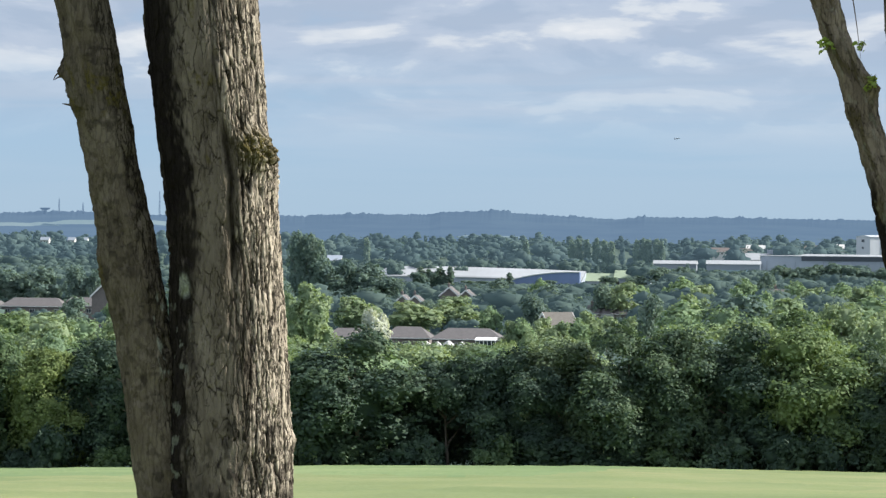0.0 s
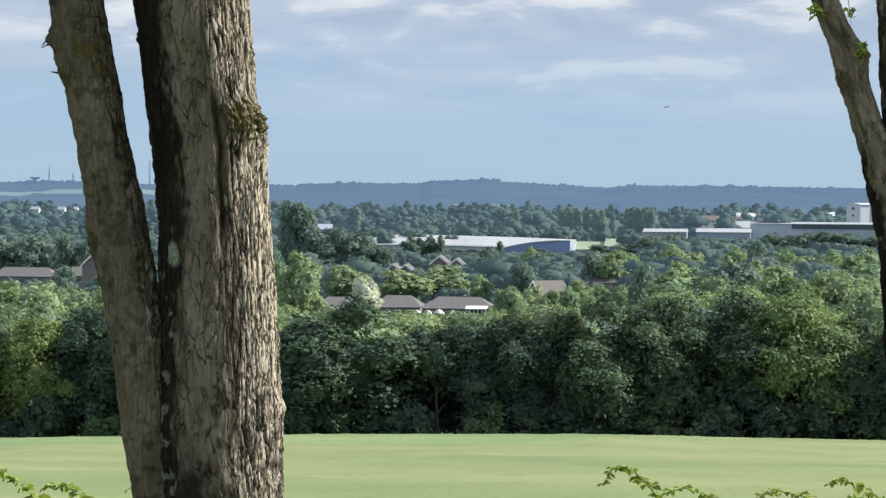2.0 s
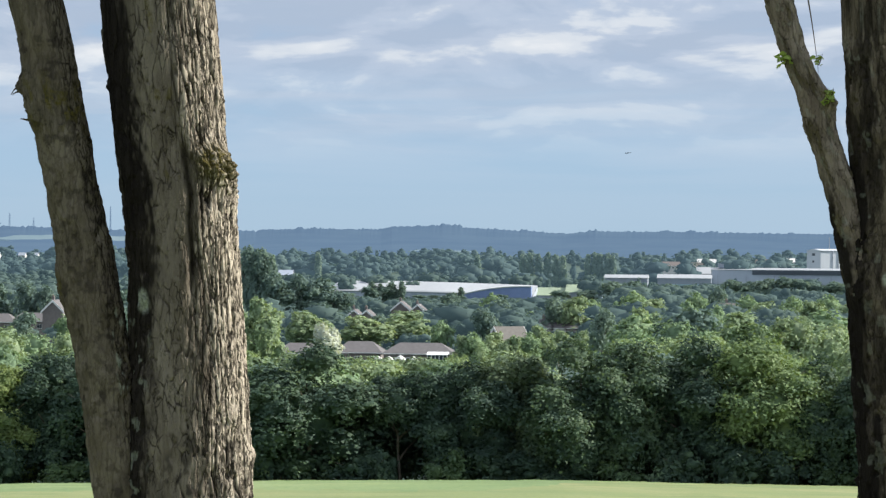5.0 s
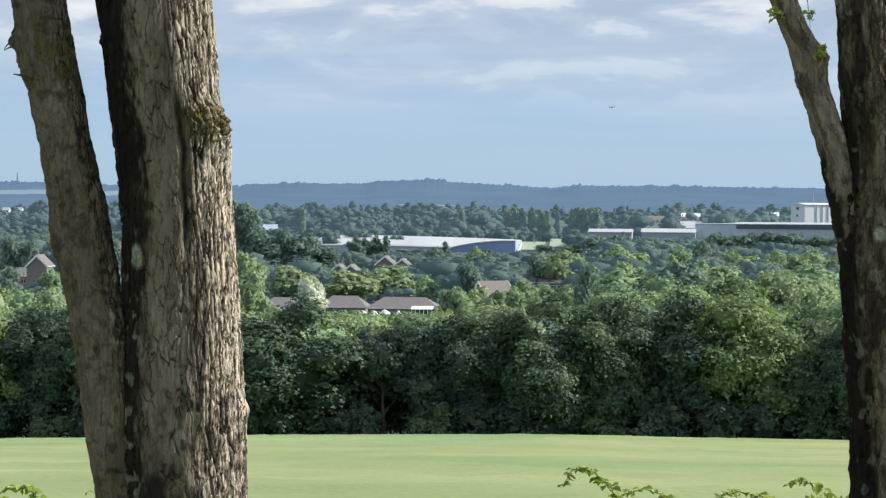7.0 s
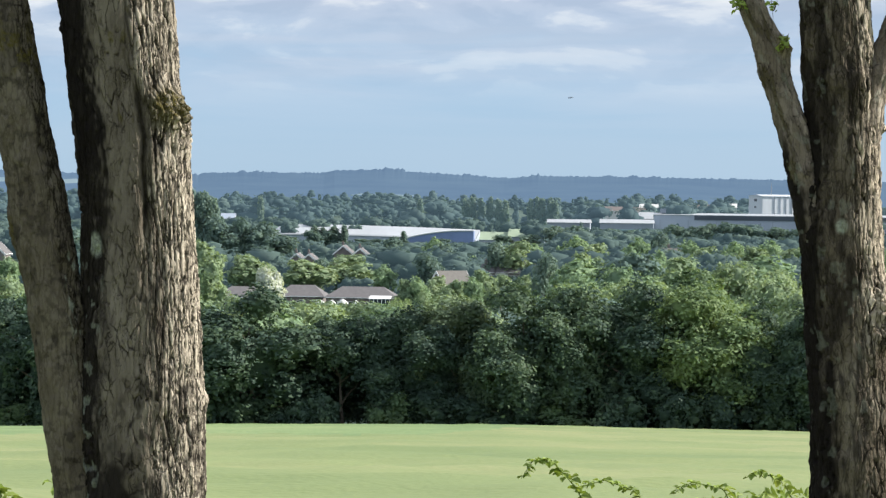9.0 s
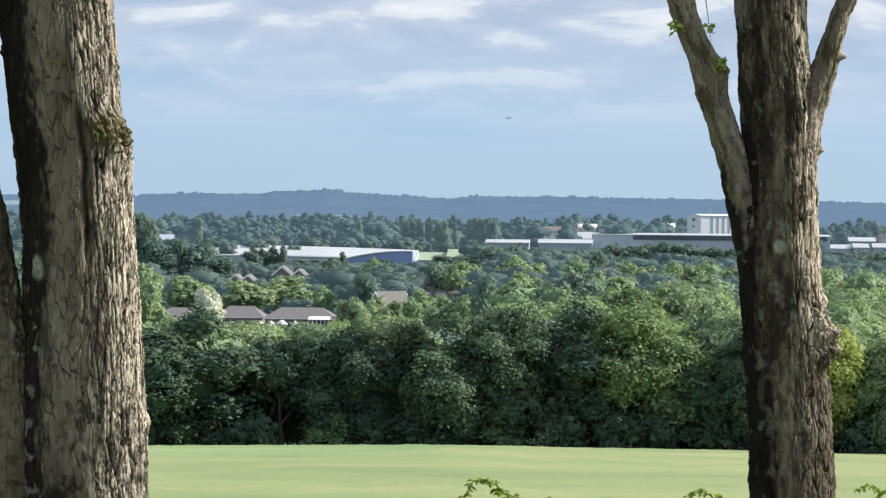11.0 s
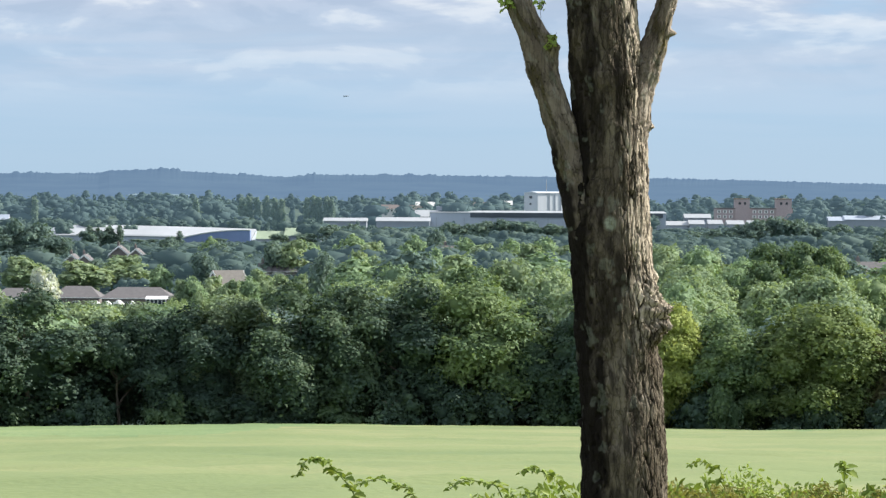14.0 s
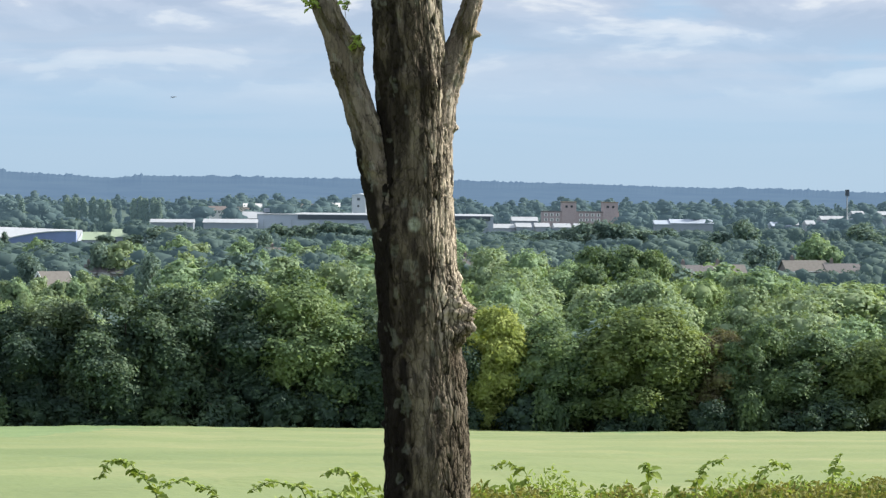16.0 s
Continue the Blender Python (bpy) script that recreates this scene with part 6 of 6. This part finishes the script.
def near_tree_one():
    ob = empty("twin_stemmed_tree", pose(0, 0, 0), "old tree with two furrowed grey-tan stems and black staining", "tree")
    Y = 11.0
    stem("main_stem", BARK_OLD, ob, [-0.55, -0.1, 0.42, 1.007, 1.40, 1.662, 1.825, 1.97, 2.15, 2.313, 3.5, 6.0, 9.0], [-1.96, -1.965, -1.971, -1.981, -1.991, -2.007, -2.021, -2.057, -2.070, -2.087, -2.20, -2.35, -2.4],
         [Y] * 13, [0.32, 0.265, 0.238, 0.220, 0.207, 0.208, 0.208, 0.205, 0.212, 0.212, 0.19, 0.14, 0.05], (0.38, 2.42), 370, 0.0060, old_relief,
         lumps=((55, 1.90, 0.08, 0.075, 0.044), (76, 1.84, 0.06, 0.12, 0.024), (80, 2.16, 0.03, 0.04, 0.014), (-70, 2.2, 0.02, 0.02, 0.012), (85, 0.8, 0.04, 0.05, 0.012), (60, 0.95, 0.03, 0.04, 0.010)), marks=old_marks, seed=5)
    stem("leaning_stem", BARK_BROWN, ob, [-0.5, 0.0, 0.417, 0.625, 0.920, 1.133, 1.378, 1.608, 1.821, 2.0, 2.165, 2.312, 3.5, 6.0, 8.0], [-2.09, -2.13, -2.168, -2.214, -2.265, -2.295, -2.343, -2.387, -2.428, -2.465, -2.506, -2.527, -2.80, -3.35, -3.7],
         [10.96] * 15, [0.16, 0.14, 0.122, 0.112, 0.100, 0.104, 0.108, 0.099, 0.098, 0.101, 0.110, 0.100, 0.09, 0.06, 0.02], (0.38, 2.42), 190, 0.0068, lean_relief,
         lumps=((-82, 2.20, 0.03, 0.035, 0.028), (-75, 2.10, 0.04, 0.06, 0.010), (-85, 1.44, 0.05, 0.09, 0.018), (60, 1.36, 0.05, 0.07, 0.012), (-40, 1.0, 0.05, 0.03, 0.006)), marks=lean_marks, seed=6, label="smoother brown-grey leaning stem")
    for k, (z, dx) in enumerate(((2.19, -0.135), (2.17, -0.13), (2.06, -0.125))):
        x = np.interp(z, [2.0, 2.165], [-2.465, -2.506])
        V, F = twig((x + dx + 0.03, 10.95, z), (x + dx - 0.005, 10.94, z + 0.01), (x + dx - 0.02, 10.94, z - 0.03 + 0.02 * k), 0.006)
        part("twig_stub", np_mesh("twig_stub", V, F), TWIG, ob)
    high_crown(ob, -2.3, 11.0, 7.0, 81, (-2.33, 11.0))


def near_tree_two():
    ob = empty("forked_tree", pose(0, 0, 0), "dark furrowed tree forking into three upright limbs", "tree")
    Y = 12.57
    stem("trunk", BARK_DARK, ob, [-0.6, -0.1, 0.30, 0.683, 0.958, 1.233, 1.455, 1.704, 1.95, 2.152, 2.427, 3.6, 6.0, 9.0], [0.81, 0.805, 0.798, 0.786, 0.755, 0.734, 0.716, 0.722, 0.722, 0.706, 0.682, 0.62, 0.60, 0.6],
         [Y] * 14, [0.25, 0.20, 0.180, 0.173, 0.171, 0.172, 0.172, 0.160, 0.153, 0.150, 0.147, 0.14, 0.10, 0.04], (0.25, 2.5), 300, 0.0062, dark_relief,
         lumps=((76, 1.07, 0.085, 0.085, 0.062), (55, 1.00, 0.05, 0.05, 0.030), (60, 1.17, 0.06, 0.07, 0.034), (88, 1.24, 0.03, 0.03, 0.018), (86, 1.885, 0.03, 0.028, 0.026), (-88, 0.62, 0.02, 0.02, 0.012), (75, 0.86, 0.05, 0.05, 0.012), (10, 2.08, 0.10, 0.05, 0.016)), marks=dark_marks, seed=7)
    stem("limb", BARK_LIMB, ob, [1.35, 1.50, 1.66, 1.80, 1.93, 2.064, 2.22, 2.425, 3.2, 4.6, 6.5], [0.655, 0.625, 0.590, 0.545, 0.495, 0.453, 0.412, 0.322, 0.10, -0.15, -0.2],
         [Y - 0.02] * 11, [0.085, 0.095, 0.088, 0.072, 0.064, 0.063, 0.064, 0.057, 0.05, 0.04, 0.02], (1.35, 2.7), 170, 0.006, lean_relief,
         lumps=((70, 2.235, 0.04, 0.05, 0.020), (-75, 2.12, 0.02, 0.06, 0.008)), marks=limb_marks, seed=8, label="lighter limb rising beside the trunk")
    stem("limb", BARK_LIMB, ob, [1.60, 1.75, 1.95, 2.13, 2.26, 2.43, 3.2, 4.6, 6.5], [0.775, 0.790, 0.815, 0.868, 0.915, 0.964, 1.25, 1.6, 1.8],
         [Y - 0.01] * 9, [0.060, 0.075, 0.078, 0.062, 0.050, 0.041, 0.035, 0.03, 0.015], (1.6, 2.7), 150, 0.006, lean_relief,
         lumps=((80, 2.28, 0.016, 0.016, 0.022), (75, 2.10, 0.03, 0.04, 0.012)), marks=limb_marks, seed=9, label="slim limb leaning outwards")
    V, F = twig((0.36, Y - 0.06, 2.75), (0.40, Y - 0.10, 2.55), (0.425, Y - 0.07, 2.34), 0.004)
    part("hanging_stem", np_mesh("hanging_stem", V, F), TWIG, ob)
    for p, c, s in (((0.285, Y - 0.08, 2.375), 7, 1), ((0.425, Y - 0.08, 2.375), 6, 2), ((0.475, Y - 0.06, 2.235), 8, 3), ((0.465, Y - 0.08, 2.20), 6, 4), ((0.27, Y - 0.06, 2.39), 5, 5)):
        sprig(ob, p, c, s)
    high_crown(ob, 0.6, Y, 7.0, 82, (0.6, Y))


near_tree_one()
near_tree_two()


# ---------------------------------------------------------------- bank of brambles at the edge of the field
TOP_X = [-4.5, -3.6, -3.2, -2.6, -1.2, -0.6, -0.2, 0.3, 0.8, 1.2, 2.0, 2.3, 2.9, 3.6, 6.0]
TOP_Z = [0.10, 0.14, 0.20, 0.10, 0.02, 0.10, 0.18, 0.28, 0.31, 0.33, 0.29, 0.33, 0.36, 0.34, 0.30]


def leaf_cloud(name, label, mat, x0, x1, y0, y1, count, size, seed, drop=0.5, jag=0.07):
    r = np.random.RandomState(seed)
    x, y = r.uniform(x0, x1, count), r.uniform(y0, y1, count)
    top = EYE - (EYE - np.interp(x, TOP_X, TOP_Z) + 0.05) * y / 13.0 + jag * fbm(x / 0.16, y / 0.3, x * 0, 3, seed)
    z = top - np.abs(r.normal(size=count)) * drop * 0.35
    p = np.stack([x, y, z], 1)
    d = r.normal(size=(count, 3)) + (0, -0.3, 0.5)
    d /= np.linalg.norm(d, axis=1)[:, None]
    t = np.cross(d, r.normal(size=(count, 3)))
    t /= np.linalg.norm(t, axis=1)[:, None]
    b = np.cross(d, t)
    s = size * r.uniform(0.5, 1.3, (count, 1))
    fold = 0.25
    V = np.stack([p - t * s, p - t * s * 0.3 + b * s * 0.42 + d * s * fold, p + t * s * 0.5 + b * s * 0.30 + d * s * fold, p + t * s, p + t * s * 0.5 - b * s * 0.30 + d * s * fold, p - t * s * 0.3 - b * s * 0.42 + d * s * fold], 1)
    i = np.arange(count)[:, None] * 6
    F = np.concatenate([i + np.array([[0, 1, 2, 3]]), i + np.array([[0, 3, 4, 5]])])
    me = np_mesh(name, V.reshape(-1, 3), F)
    me.materials.append(mat)
    tagged(new(name, me), label, "undergrowth", kind="stuff")


leaf_cloud("bramble_bank", "tangled green bramble leaves on the field bank", LEAF_BRAMBLE, -5.0, 6.5, 13.3, 15.0, 26000, 0.027, 91)
leaf_cloud("dry_undergrowth", "yellowing low leaves and dry stalks", LEAF_DRY, 0.75, 4.2, 13.15, 14.4, 22000, 0.014, 92, 0.30, 0.06)
leaf_cloud("fresh_undergrowth", "fresh light green weeds", LEAF_FRESH, 1.3, 5.5, 13.3, 15.0, 14000, 0.016, 93, 0.4, 0.12)


def cane(label, points, seed, leaves=20, size=1.0, mesh=None, thick=0.004):
    """An arching bramble cane with leaves in threes."""
    r = np.random.RandomState(seed)
    P = np.array(points, float)
    t = np.linspace(0, 1, 40)
    k = np.linspace(0, 1, len(P))
    curve = np.stack([glide(t, k, P[:, c]) for c in range(3)], 1)
    foot = float(land(P[0][0], P[0][1]))
    ob = empty("bramble_cane", pose(P[0][0], P[0][1], foot), label, "bramble", "bramble canes")
    off = np.array([P[0][0], P[0][1], foot])
    V, F = tube(curve - off, thick * (1 - 0.7 * t), 6)
    part("stem", np_mesh("stem", V, F, True), LEAF_BRAMBLE, ob)
    for j in range(leaves):
        f = 0.25 + 0.75 * (j + 0.5) / leaves
        p = np.array([np.interp(f, t, curve[:, c]) for c in range(3)]) - off
        yaw = r.uniform(0, 6.28)
        for q in (-0.9, 0.0, 0.9):
            leaf_at(ob, mesh or (TIP_LEAF if f > 0.55 else BRAMBLE_LEAF), p + r.uniform(-0.008, 0.008, 3), yaw + q, r.uniform(-0.5, 0.7), r.uniform(-0.7, 0.7), size * r.uniform(0.5, 0.95) * (1.15 - 0.5 * f))


CANES = [([(-0.15, 13.3, -0.5), (-0.28, 13.25, 0.0), (-0.40, 13.2, 0.27), (-0.52, 13.2, 0.40), (-0.60, 13.2, 0.39), (-0.65, 13.2, 0.31)], 1, 18),
         ([(0.15, 13.4, -0.5), (0.0, 13.4, 0.05), (-0.14, 13.35, 0.25), (-0.28, 13.3, 0.30), (-0.38, 13.3, 0.27)], 2, 14),
         ([(0.45, 13.4, -0.5), (0.36, 13.4, 0.05), (0.26, 13.4, 0.26), (0.12, 13.4, 0.29), (0.04, 13.4, 0.24)], 3, 12),
         ([(0.70, 13.2, -0.5), (0.64, 13.2, 0.1), (0.52, 13.2, 0.32), (0.42, 13.2, 0.36), (0.36, 13.2, 0.34)], 4, 12),
         ([(1.40, 13.6, -0.5), (1.36, 13.6, 0.10), (1.30, 13.6, 0.32), (1.22, 13.6, 0.36), (1.15, 13.6, 0.34)], 5, 6),
         ([(-3.10, 13.0, -0.5), (-3.14, 13.0, 0.0), (-3.20, 13.0, 0.22), (-3.28, 13.0, 0.30), (-3.38, 13.0, 0.36)], 6, 14),
         ([(-2.90, 13.1, -0.5), (-2.94, 13.1, 0.0), (-3.00, 13.1, 0.20), (-3.08, 13.1, 0.28), (-3.18, 13.1, 0.27)], 7, 16),
         ([(-2.70, 13.1, -0.5), (-2.71, 13.1, 0.0), (-2.73, 13.1, 0.20), (-2.75, 13.1, 0.25), (-2.79, 13.1, 0.27)], 8, 5),
         ([(2.05, 13.4, -0.5), (2.06, 13.4, 0.1), (2.07, 13.4, 0.30), (2.12, 13.4, 0.38), (2.20, 13.4, 0.40)], 9, 9),
         ([(2.30, 13.4, -0.5), (2.32, 13.4, 0.1), (2.36, 13.4, 0.32), (2.42, 13.4, 0.39), (2.50, 13.4, 0.36)], 10, 10),
         ([(2.70, 13.5, -0.5), (2.70, 13.5, 0.1), (2.72, 13.5, 0.34), (2.74, 13.5, 0.38), (2.76, 13.5, 0.42)], 11, 6),
         ([(1.85, 13.4, -0.5), (1.84, 13.4, 0.1), (1.85, 13.4, 0.34), (1.84, 13.4, 0.36), (1.83, 13.4, 0.38)], 12, 9)]
for pts, sd, lv in CANES:
    cane("arching bramble cane with fresh toothed leaves" if sd < 9 else "upright weed stem with narrow green leaves", pts, sd, int(lv * 1.6), 1.5 if sd in (6, 7, 8) else 1.2)
